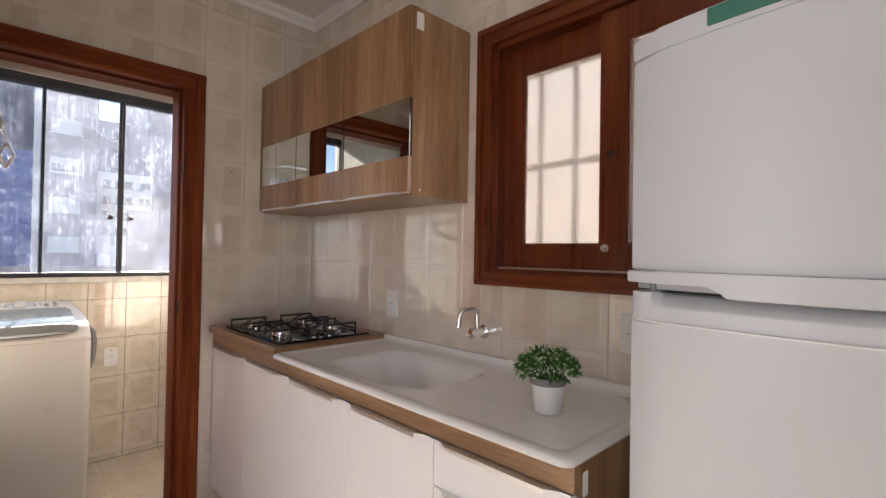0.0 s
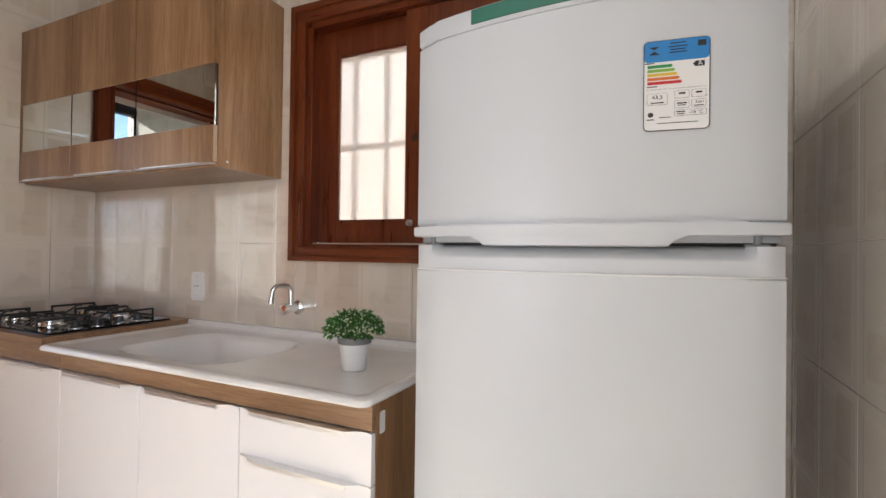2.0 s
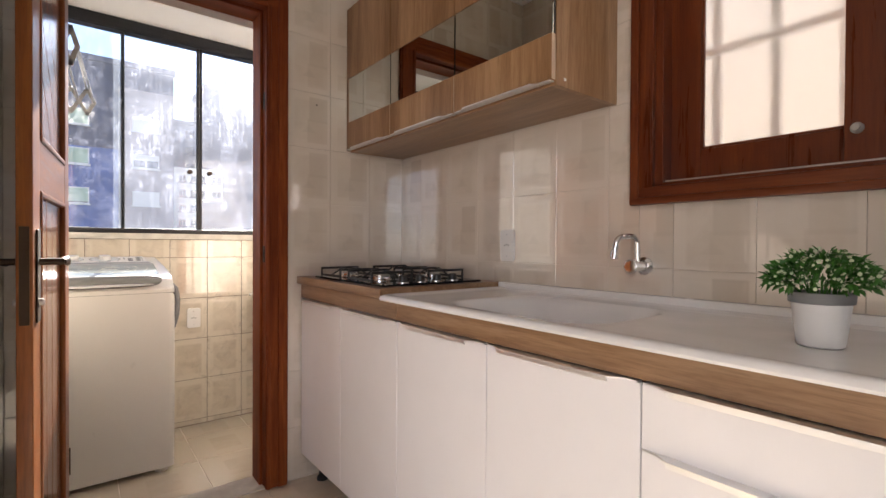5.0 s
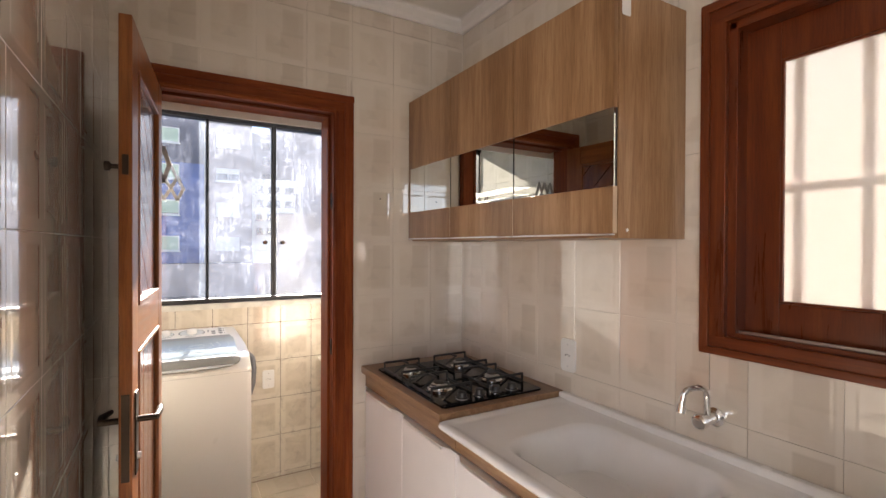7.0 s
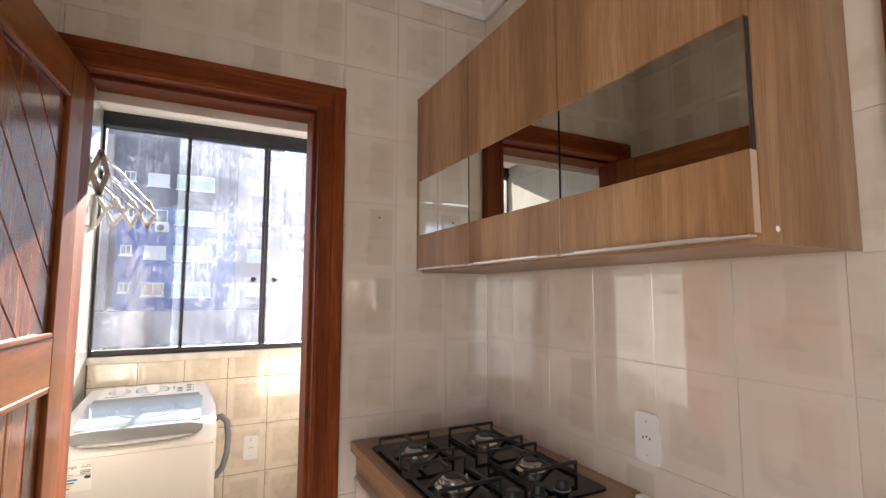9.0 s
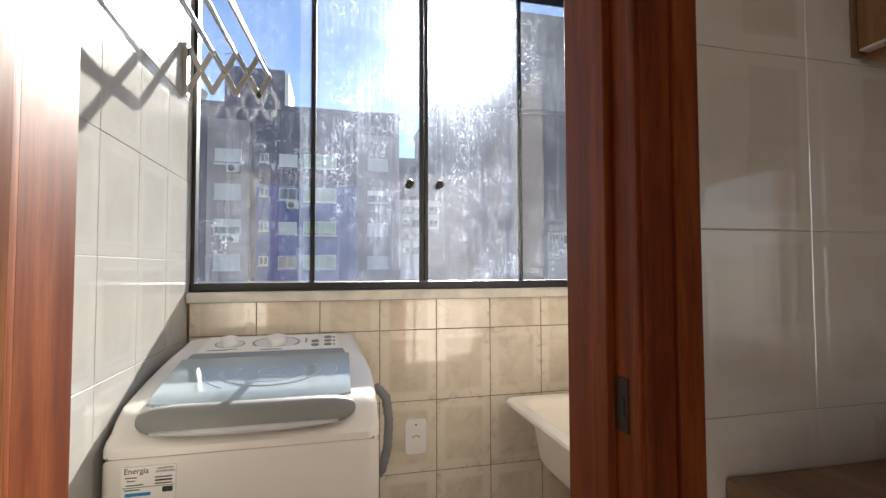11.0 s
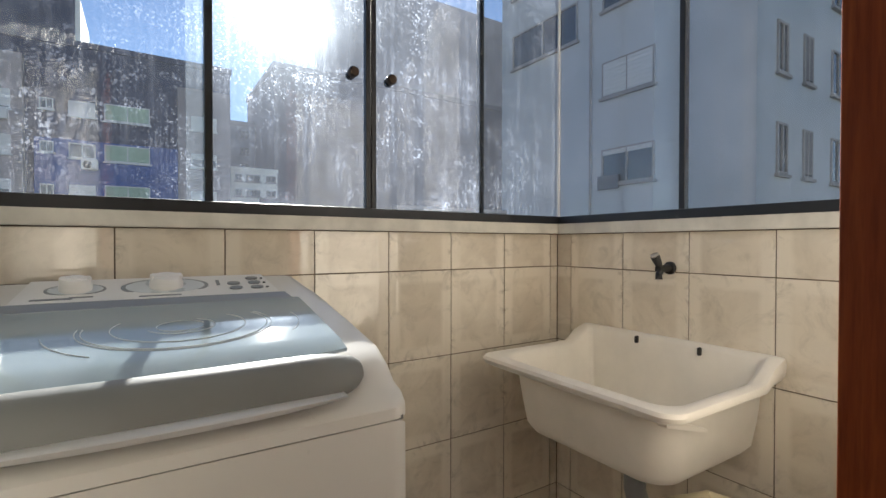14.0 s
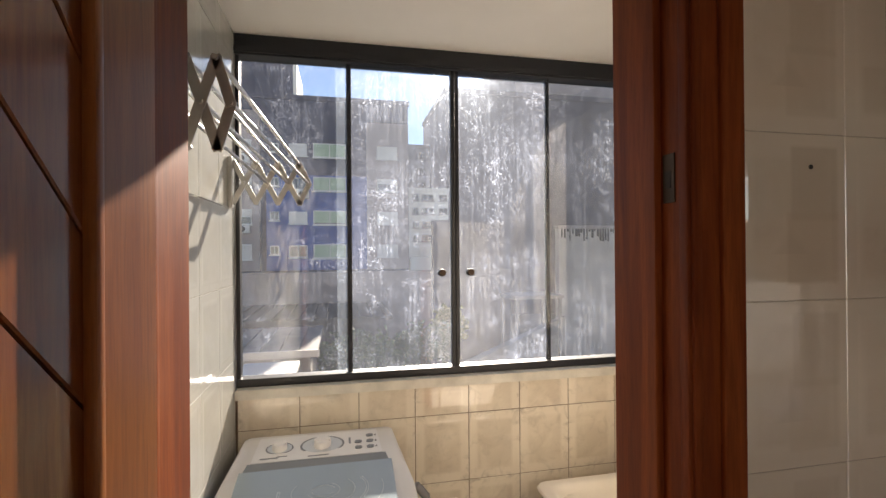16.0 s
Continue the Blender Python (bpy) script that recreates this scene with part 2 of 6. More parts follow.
M_TILE_K = tile_mat("kitchen_tile_glaze", (0.745, 0.67, 0.58), (0.72, 0.64, 0.545), (0.63, 0.545, 0.45), 0.10, 0.65, 0.28)
M_TILE_L = tile_mat("laundry_tile_glaze", (0.79, 0.715, 0.595), (0.75, 0.67, 0.545), (0.61, 0.53, 0.42), 0.18, 0.8, 0.0, 0.9, 0.9)
M_TILE_G = tile_mat("laundry_side_tile_glaze", (0.51, 0.505, 0.47), (0.48, 0.475, 0.44), (0.41, 0.405, 0.37), 0.12, 0.5, 0.0, 0.25, 0.3)
M_FLOOR = tile_mat("floor_tile_glaze", (0.72, 0.65, 0.53), (0.70, 0.62, 0.50), (0.60, 0.52, 0.41), 0.14, 0.5)
M_GROUT = plain("grout", (0.73, 0.66, 0.575), 0.85, vary=0.25, scale=14, bumps=0.3)
M_GROUT_L = plain("stained_grout", (0.16, 0.12, 0.08), 0.9, vary=0.4, scale=14, bumps=0.3)
M_PLASTER = plain("white_plaster", (0.80, 0.78, 0.74), 0.8, vary=0.05, scale=3, bumps=0.15)
M_CORNICE = plain("white_cornice", (0.84, 0.82, 0.79), 0.6, vary=0.04)
M_SILL = plain("pale_marble", (0.66, 0.63, 0.56), 0.4, vary=0.22, scale=12)
M_MAHOG = wood("red_varnished_wood", (0.118, 0.022, 0.0055), (0.198, 0.043, 0.0110), (0.305, 0.082, 0.021), "z", 0.52, 0.0, 1.0, 0.4, spec=0.16)
M_MAHOG_H = wood("red_varnished_wood_level", (0.118, 0.022, 0.0055), (0.198, 0.043, 0.0110), (0.305, 0.082, 0.021), "x", 0.52, 0.0, 1.0, 0.4, spec=0.16)
# lighter copy of the red wood: sunlight on the leaf put into its colour
M_LEAFWOOD_SUNLIT = wood("sunlit_varnished_door", (0.175, 0.044, 0.009), (0.285, 0.088, 0.020), (0.420, 0.152, 0.038), "z", 0.32, 0.05, 1.0, 0.4, spec=0.4)
M_LEAFWOOD_SUNLIT_Y = wood("sunlit_varnished_door_along", (0.175, 0.044, 0.009), (0.285, 0.088, 0.020), (0.420, 0.152, 0.038), "y", 0.32, 0.05, 1.0, 0.4, spec=0.4)
# darker copy of the red wood: the window's backlit shade is in the colour
M_WINWOOD_SHADED = wood("shaded_window_wood", (0.080, 0.014, 0.0035), (0.132, 0.026, 0.0062), (0.205, 0.048, 0.011), "z", 0.30, 0.08, 1.0, 0.4, spec=0.4)
M_WINWOOD_SHADED_Y = wood("shaded_window_wood_along", (0.080, 0.014, 0.0035), (0.132, 0.026, 0.0062), (0.205, 0.048, 0.011), "y", 0.30, 0.08, 1.0, 0.4, spec=0.4)
M_PLANK = wood("red_plank", (0.135, 0.033, 0.009), (0.225, 0.064, 0.017), (0.330, 0.110, 0.028), "z", 0.22, 0.5, 1.0, 0.4, 1.0, spec=0.6)
M_OAK = wood("brown_oak_laminate", (0.245, 0.126, 0.056), (0.345, 0.190, 0.092), (0.445, 0.268, 0.142), "z", 0.34, 0.15, 0.9, 0.6, spread=0.10)
M_OAK_Y = wood("brown_oak_laminate_along", (0.215, 0.118, 0.060), (0.295, 0.172, 0.094), (0.385, 0.242, 0.142), "y", 0.38, 0.12, 0.9, 0.45, spread=0.12)
M_OAK_X = wood("brown_oak_laminate_across", (0.250, 0.137, 0.068), (0.345, 0.202, 0.108), (0.440, 0.282, 0.165), "x", 0.36, 0.15, 0.9, 0.5, spread=0.12)
M_WHITE = plain("white_lacquer", (0.87, 0.855, 0.865), 0.18, coat=0.3, vary=0.015, bumps=0.008, gloss=0.03)
M_FRIDGE = plain("white_enamel", (0.595, 0.61, 0.63), 0.30, coat=0.0, vary=0.012, bumps=0.02, scale=6, gloss=0.02)
M_WASHER = plain("white_washer_enamel", (0.73, 0.71, 0.665), 0.28, coat=0.2, vary=0.012, bumps=0.02, gloss=0.03)
M_PLASTIC_W = plain("white_plastic", (0.80, 0.79, 0.77), 0.32, vary=0.04)
M_PLASTIC_G = plain("grey_plastic", (0.23, 0.245, 0.25), 0.35, vary=0.08)
# white fridge plastic greyed to carry the shade behind the grip
M_FRIDGE_SHADE = plain("shaded_white_plastic", (0.40, 0.41, 0.43), 0.5, vary=0.03)
M_HANDLE_G = plain("mid_grey_handle", (0.20, 0.205, 0.20), 0.45, vary=0.04)
M_SILVER = plain("silver_plastic", (0.80, 0.80, 0.79), 0.34, 0.55, vary=0.03, bumps=0.0)
M_PANEL_G = plain("pale_grey_panel", (0.62, 0.66, 0.68), 0.28, vary=0.05)
M_EDGE = plain("pale_edge_band", (0.55, 0.40, 0.28), 0.4, vary=0.05)
M_MARBLE = plain("white_synthetic_marble", (0.84, 0.825, 0.81), 0.24, coat=0.3, vary=0.05, scale=5, bumps=0.02)
M_TUB = plain("cream_moulded_plastic", (0.86, 0.81, 0.72), 0.34, vary=0.07, bumps=0.08)
M_CHROME = plain("chrome", (0.80, 0.80, 0.80), 0.12, 1.0, vary=0.05)
M_STEEL = plain("brushed_steel", (0.62, 0.62, 0.62), 0.28, 1.0, vary=0.08)
M_PULL = plain("satin_steel", (0.86, 0.86, 0.86), 0.36, 0.85, vary=0.02, bumps=0.0)
M_ALU = plain("dull_aluminium", (0.55, 0.54, 0.52), 0.38, 1.0, vary=0.12)
M_BRONZE = plain("dark_bronze", (0.07, 0.05, 0.038), 0.5, 0.9, vary=0.2)
M_BLACK = plain("black_iron", (0.018, 0.018, 0.018), 0.42, vary=0.2)
M_BLACKFRAME = plain("black_window_frame", (0.010, 0.011, 0.015), 0.45, 0.0, vary=0.25, scale=14)
M_HOBGLASS = plain("black_glass", (0.004, 0.004, 0.0045), 0.06, vary=0.1, bumps=0.0, gloss=0.02)
M_HOBGLASS.node_tree.nodes["Principled BSDF"].inputs["Specular IOR Level"].default_value = 0.16
M_RUBBER = plain("black_rubber", (0.02, 0.02, 0.02), 0.7, vary=0.2)
# near-black for dark parts; also paints the shade inside holes and gaps
M_DARK = plain("dark_parts_and_gap_shade", (0.03, 0.028, 0.026), 0.8, vary=0.2)
M_MIRROR, _, _ = base_mat("smoked_mirror", (0.60, 0.60, 0.56), 0.015, 1.0)
M_GLASS_DIRTY = dirty_glass("dusty_glass", (0.94, 0.96, 0.955), 0.014, 0.20, 0.06)
M_GLASS_DUSTY = dirty_glass("very_dusty_glass", (0.94, 0.96, 0.955), 0.046, 0.40, 0.15)
M_GLASS_SIDE = dirty_glass("dusty_side_glass", (0.95, 0.965, 0.965), 0.02, 0.12, 0.05)
M_FROST = frosted("frosted_glass")
M_LIDGLASS, _nt, _b = base_mat("lid_glass", (0.47, 0.56, 0.61), 0.06)
_b.inputs["Transmission Weight"].default_value = 0.30
M_GREEN_BAND = plain("green_band", (0.03, 0.16, 0.115), 0.35, vary=0.05)
M_LEAF = plain("green_leaf", (0.040, 0.165, 0.020), 0.45, vary=0.5, scale=60)
M_BUD = plain("pale_bud", (0.62, 0.70, 0.48), 0.5, vary=0.2)
M_POT_GREY = plain("grey_pot_rim", (0.22, 0.22, 0.22), 0.6)
M_INK = plain("black_ink", (0.02, 0.02, 0.02), 0.5)
M_PAPER = plain("white_paper", (0.82, 0.81, 0.79), 0.45, vary=0.03)
M_INK_BLUE = plain("blue_ink", (0.02, 0.22, 0.55), 0.4, vary=0.04)
M_INK_GREEN = plain("green_ink", (0.02, 0.25, 0.07), 0.4)
M_INK_LIME = plain("lime_ink", (0.22, 0.45, 0.06), 0.4)
M_INK_YELLOW = plain("yellow_ink", (0.75, 0.50, 0.04), 0.4)
M_INK_ORANGE = plain("orange_ink", (0.70, 0.17, 0.03), 0.4)
M_INK_RED = plain("red_ink", (0.60, 0.03, 0.03), 0.4)
M_HOSE = plain("grey_hose", (0.20, 0.20, 0.21), 0.55, vary=0.15)
M_PIPE = plain("cream_pipe", (0.62, 0.54, 0.36), 0.4, vary=0.1)
# outdoors
M_GROUND = plain("dusty_ground", (0.16, 0.14, 0.11), 0.95, vary=0.4, scale=0.6, bumps=0.5)
M_CONC = plain("weathered_render", (0.36, 0.33, 0.31), 0.9, vary=0.25, scale=0.9, bumps=0.3)
M_CONC_L = plain("pale_render", (0.52, 0.49, 0.46), 0.9, vary=0.18, scale=0.7, bumps=0.3)
M_SKY_SCREEN = plain("cream_render", (0.72, 0.64, 0.50), 0.9, vary=0.1, scale=0.9, bumps=0.3)
M_BLUE = plain("blue_painted_render", (0.018, 0.085, 0.32), 0.8, vary=0.18, scale=0.8)
M_BLUEGREY = plain("dark_blue_grey_render", (0.022, 0.036, 0.085), 0.85, vary=0.2, scale=0.8)
M_GREYPINK = plain("pinkish_grey_render", (0.33, 0.285, 0.28), 0.85, vary=0.15, scale=0.8)
M_WHITEWALL = plain("white_building_render", (0.88, 0.85, 0.76), 0.85, vary=0.08, scale=0.5)
M_SIDEWALL = plain("grey_white_render", (0.56, 0.57, 0.58), 0.85, vary=0.12, scale=0.6)
M_BROWNWALL = plain("brown_grey_render", (0.17, 0.15, 0.155), 0.85, vary=0.2, scale=0.7)
M_SHUTTER = plain("white_shutter", (0.70, 0.69, 0.66), 0.6, vary=0.06)
M_SHUTTER_G = plain("pale_green_shutter", (0.38, 0.52, 0.36), 0.6, vary=0.06)
M_WINGLASS = plain("dark_window_glass", (0.05, 0.055, 0.06), 0.12, coat=0.4)
M_ROOF = plain("grey_roof_sheet", (0.20, 0.19, 0.18), 0.8, vary=0.3, scale=2)
M_ROOF_D = plain("dark_roof_sheet", (0.07, 0.065, 0.06), 0.85, vary=0.3, scale=2)
M_FOLIAGE = plain("garden_leaf", (0.09, 0.16, 0.045), 0.6, vary=0.5, scale=3)
M_FOLIAGE_Y = plain("yellow_leaf", (0.34, 0.31, 0.09), 0.6, vary=0.4, scale=3)
M_BARK = plain("bark", (0.09, 0.065, 0.045), 0.9, vary=0.3)

# ---------- mesh helpers ----------
ORG = {}


def thing(name, origin, label, category, group="", kind=""):
    ob = new(name)
    ob.empty_display_size = 0.05
    ob.location = origin
    ORG[ob.name] = Vector(origin)
    return tagged(ob, label, category, group, kind)


def weighted(me, limit):
    """Smooth normals in which large faces outweigh the narrow rounded edges beside them."""
    near = [[] for _ in me.vertices]
    for p in me.polygons:
        for v in p.vertices:
            near[v].append((p.normal, p.area))
    out = []
    for p in me.polygons:
        n = p.normal
        for v in p.vertices:
            s = Vector()
            for m, a in near[v]:
                if n.dot(m) > limit:
                    s += m * a
            out.append(s.normalized() if s.length > 0 else n)
    me.normals_split_custom_set(out)


def finish(bm, origin, mat, smooth=40):
    if origin is not None:
        bmesh.ops.translate(bm, verts=bm.verts, vec=-Vector(origin))
    bmesh.ops.recalc_face_normals(bm, faces=bm.faces)
    me = bpy.data.meshes.new("mesh")
    bm.to_mesh(me)
    bm.free()
    for p in me.polygons:
        p.use_smooth = smooth > 0
    if smooth > 0:
        weighted(me, math.cos(radians(smooth)))
    me.materials.append(mat)
    return me


def part(name, bm, mat, parent, label="", smooth=40):
    o = ORG[parent.name]
    ob = new(name, finish(bm, o, mat, smooth))
    ob.parent = parent
    ORG[ob.name] = o
    if label:
        tagged(ob, label)
    return ob


def single(name, bm, mat, label, category, origin, kind="", group="", smooth=40):
    ob = new(name, finish(bm, origin, mat, smooth))
    ob.location = origin
    ORG[ob.name] = Vector(origin)
    return tagged(ob, label, category, group, kind)


def box(x0, x1, y0, y1, z0, z1, bev=0.0, seg=2, bm=None):
    b = bmesh.new()
    bmesh.ops.create_cube(b, size=1.0)
    bmesh.ops.scale(b, vec=(x1 - x0, y1 - y0, z1 - z0), verts=b.verts)
    bmesh.ops.translate(b, vec=((x0 + x1) / 2, (y0 + y1) / 2, (z0 + z1) / 2), verts=b.verts)
    if bev:
        bmesh.ops.bevel(b, geom=b.edges[:], offset=bev, segments=seg, affect="EDGES", profile=0.5)
    return join(bm, b)


def join(bm, b, m=None):
    if m is not None:
        b.transform(m)
    if bm is None:
        return b
    me = bpy.data.meshes.new("tmp")
    b.to_mesh(me)
    b.free()
    bm.from_mesh(me)
    bpy.data.meshes.remove(me)
    return bm


def prism(pts, z0, z1, bev=0.0, seg=2, m=None, bm=None, side=False):
    """An outline in x, y raised from z0 to z1; bev rounds the top and bottom edges."""
    b = bmesh.new()
    lo = [b.verts.new((x, y, z0)) for x, y in pts]
    hi = [b.verts.new((x, y, z1)) for x, y in pts]
    n = len(pts)
    b.faces.new(lo[::-1])
    b.faces.new(hi)
    for i in range(n):
        b.faces.new((lo[i], lo[(i + 1) % n], hi[(i + 1) % n], hi[i]))
    if bev:
        es = b.edges[:] if side else [e for e in b.edges if abs(e.verts[0].co.z - e.verts[1].co.z) < 1e-6]
        bmesh.ops.bevel(b, geom=es, offset=bev, segments=seg, affect="EDGES", profile=0.5)
    return join(bm, b, m)


def rrect(cx, cy, w, d, r, n=5):
    pts = []
    for k, (sx, sy) in enumerate(((1, 1), (-1, 1), (-1, -1), (1, -1))):
        for i in range(n + 1):
            a = radians(90 * k + 90 * i / n)
            pts.append((cx + sx * (w / 2 - r) + r * math.cos(a), cy + sy * (d / 2 - r) + r * math.sin(a)))
    return pts


def loft(rings, close_top=True, close_bottom=True, bm=None):
    b = bmesh.new()
    vs = [[b.verts.new(p) for p in r] for r in rings]
    n = len(rings[0])
    for a, c in zip(vs, vs[1:]):
        for i in range(n):
            b.faces.new((a[i], a[(i + 1) % n], c[(i + 1) % n], c[i]))
    if close_bottom:
        b.faces.new(vs[0][::-1])
    if close_top:
        b.faces.new(vs[-1])
    return join(bm, b)


def lathe(profile, centre, n=24, axis="z", bm=None):
    rings = []
    for r, h in profile:
        ring = []
        for i in range(n):
            a = 2 * math.pi * i / n
            c, s = r * math.cos(a), r * math.sin(a)
            p = {"z": (c, s, h), "x": (h, c, s), "y": (c, h, s)}[axis]
            ring.append((p[0] + centre[0], p[1] + centre[1], p[2] + centre[2]))
        rings.append(ring)
    return loft(rings, bm=bm)


def tube(path, r, n=10, bm=None):
    """A round bar or hose along a line of points."""
    pts = [Vector(p) for p in path]
    rings = []
    up = Vector((0.13, 0.21, 0.97)).normalized()
    for i, p in enumerate(pts):
        d = (pts[min(i + 1, len(pts) - 1)] - pts[max(i - 1, 0)]).normalized()
        s = d.cross(up)
        if s.length < 0.1:
            s = d.cross(Vector((1, 0, 0)))
        s.normalize()
        t = s.cross(d)
        rr = r[i] if isinstance(r, (list, tuple)) else r
        rings.append([p + (s * math.cos(2 * math.pi * k / n) + t * math.sin(2 * math.pi * k / n)) * rr for k in range(n)])
    return loft(rings, bm=bm)


def words(name, text, size, m, mat, parent, thick=0.0004):
    cu = bpy.data.curves.new("text", "FONT")
    cu.body, cu.size, cu.extrude, cu.align_x, cu.align_y = text, size, thick, "CENTER", "CENTER"
    tmp = bpy.data.objects.new("text", cu)
    scene.collection.objects.link(tmp)
    me = bpy.data.meshes.new_from_object(tmp, depsgraph=bpy.context.evaluated_depsgraph_get())
    bpy.data.objects.remove(tmp)
    b = bmesh.new()
    b.from_mesh(me)
    bpy.data.meshes.remove(me)
    b.transform(m)
    return part(name, b, mat, parent, smooth=0)


# ---------- tiles ----------
TILE_CACHE = {}


def tile_mesh(w, h, mat, relief):
    key = (round(w, 4), round(h, 4), mat.name)
    if key not in TILE_CACHE:
        rings = []
        for inset, y in ((0, 0.006), (0, 0.0007), (0.0008, 0)) + (((0.020, 0), (0.027, -relief)) if min(w, h) > 0.09 and relief else ()):
            a, c = w / 2 - inset, h / 2 - inset
            rings.append([(-a, y, -c), (a, y, -c), (a, y, c), (-a, y, c)])
        TILE_CACHE[key] = finish(loft(rings), None, mat, 0)
    return TILE_CACHE[key]


def cut_rect(rect, holes):
    """What is left of a rectangle outside the holes, as rectangles."""
    rest = [rect]
    for h in holes:
        nxt = []
        for u0, u1, z0, z1 in rest:
            if u1 <= h[0] or u0 >= h[1] or z1 <= h[2] or z0 >= h[3]:
                nxt.append((u0, u1, z0, z1))
                continue
            a0, a1 = max(u0, h[0]), min(u1, h[1])
            if u0 < h[0]:
                nxt.append((u0, h[0], z0, z1))
            if u1 > h[1]:
                nxt.append((h[1], u1, z0, z1))
            if z0 < h[2]:
                nxt.append((a0, a1, z0, h[2]))
            if z1 > h[3]:
                nxt.append((a0, a1, h[3], z1))
        rest = nxt
    return rest


def lay_tiles(parent, facing, plane, us, zs, u_joint, pu, z_joint, pz, mat, holes=(), relief=0.0003, gap=0.0009):
    """Tiles on a wall (facing -x, +x, -y, +y) or floor (facing z), cut at the edges and round openings."""
    rz = {"-y": 0, "-x": -90, "+x": 90, "+y": 180, "z": 0}[facing]
    for i in range(math.floor((us[0] - u_joint) / pu), math.ceil((us[1] - u_joint) / pu)):
        for j in range(math.floor((zs[0] - z_joint) / pz), math.ceil((zs[1] - z_joint) / pz)):
            r = (max(us[0], u_joint + i * pu), min(us[1], u_joint + (i + 1) * pu), max(zs[0], z_joint + j * pz), min(zs[1], z_joint + (j + 1) * pz))
            for u0, u1, z0, z1 in cut_rect(r, holes):
                w, h = u1 - u0 - gap, z1 - z0 - gap
                if w < 0.008 or h < 0.008:
                    continue
                ob = new("tile", tile_mesh(w, h, mat, relief))
                u, z = (u0 + u1) / 2, (z0 + z1) / 2
                jit = random.uniform(-0.0004, 0.0004)
                lean = (random.gauss(0, 0.0009), 0, random.gauss(0, 0.0009))
                if facing == "z":
                    ob.location = (u, z, plane)
                    ob.rotation_euler = (radians(-90) + lean[0], 0, lean[2])
                elif facing in ("-y", "+y"):
                    ob.location = (u, plane + jit, z)
                    ob.rotation_euler = (lean[0], 0, radians(rz) + lean[2])
                else:
                    ob.location = (plane + jit, u, z)
                    ob.rotation_euler = (lean[0], 0, radians(rz) + lean[2])
                ob.parent = parent


def slab_with_holes(axis, a0, a1, us, zs, holes):
    """A wall between a0 and a1 along its normal axis, pierced by rectangular openings."""
    b = None
    for u0, u1, z0, z1 in cut_rect((us[0], us[1], zs[0], zs[1]), holes):
        b = box(u0, u1, a0, a1, z0, z1, bm=b) if axis == "y" else box(a0, a1, u0, u1, z0, z1, bm=b)
    return b

# ---------- the setting ----------
EAST, NORTH, WEST, SOUTH = 1.362, 2.472, -0.140, -0.385     # kitchen tile faces
BACK, LEFT, RIGHT = 3.560, -0.127, 1.292                    # laundry tile faces
CEIL, LCEIL, LFLOOR = 2.605, 2.285, -0.040
DOOR = (0.030, 0.678, 0.0, 2.045)                           # opening in the north wall, between casings
WIN = (0.02, 1.125, 1.215, 2.060)                           # opening in the east wall (y0, y1, z0, z1)
T = 0.0028


def structure(name, b, mat, label, category, smooth=0):
    return single(name, b, mat, label, category, (0, 0, 0), "structure", smooth=smooth)


wall_north = structure("wall_north", slab_with_holes("y", NORTH + T, NORTH + 0.136, (-0.30, 1.60), (-0.2, CEIL + 0.1), [(DOOR[0] - 0.037, DOOR[1] + 0.03, -0.3, DOOR[3] + 0.03)]), M_GROUT, "kitchen wall with cream glazed tiles and a doorway", "wall")
wall_east = structure("wall_east", slab_with_holes("x", EAST + T, EAST + 0.16, (SOUTH - 0.2, NORTH), (-0.2, CEIL + 0.1), [(WIN[0] - 0.02, WIN[1] + 0.02, WIN[2] - 0.02, WIN[3] + 0.02)]), M_GROUT, "kitchen wall with cream glazed tiles behind the sink", "wall")
wall_west = structure("wall_west", box(WEST - 0.13, WEST - T, 0.78, NORTH, -0.2, CEIL + 0.1), M_GROUT, "kitchen side wall with cream glazed tiles", "wall")
wall_south = structure("wall_south", box(-0.27, EAST + T, SOUTH - 0.13, SOUTH - T, -0.2, CEIL + 0.1), M_GROUT, "tiled wall beside the refrigerator", "wall")
structure("ceiling", box(-3.6, EAST + 0.2, -1.8, NORTH + 0.1, CEIL, CEIL + 0.1), M_PLASTER, "white plaster ceiling", "ceiling")
floor = structure("floor", box(-3.6, EAST + 0.2, -1.8, NORTH + 0.136, -0.2, -T), M_GROUT, "cream glazed tile floor", "floor")

# unseen room behind the camera: assumed plain walls, two openings added for fill lamps
structure("wall_living_west", slab_with_holes("x", -3.55, -3.40, (-1.8, 2.6), (-0.1, CEIL + 0.1), [(1.35, 2.42, 0.25, 2.35)]), M_PLASTER, "unseen plain white living room wall with an added tall opening", "wall")
structure("wall_living_south", slab_with_holes("y", -1.80, -1.70, (-3.55, -0.27), (-0.1, CEIL + 0.1), [(-3.28, -0.42, 0.1, 2.38)]), M_PLASTER, "unseen plain white living room wall with an added wide opening", "wall")
structure("wall_living_north", box(-3.55, WEST - 0.13, 2.48, 2.60, -0.1, CEIL + 0.1), M_PLASTER, "plain white living room wall", "wall")
structure("wall_living_east", box(-0.27, -0.14, -1.70, SOUTH - 0.13, -0.1, CEIL + 0.1), M_PLASTER, "plain white living room wall end", "wall")

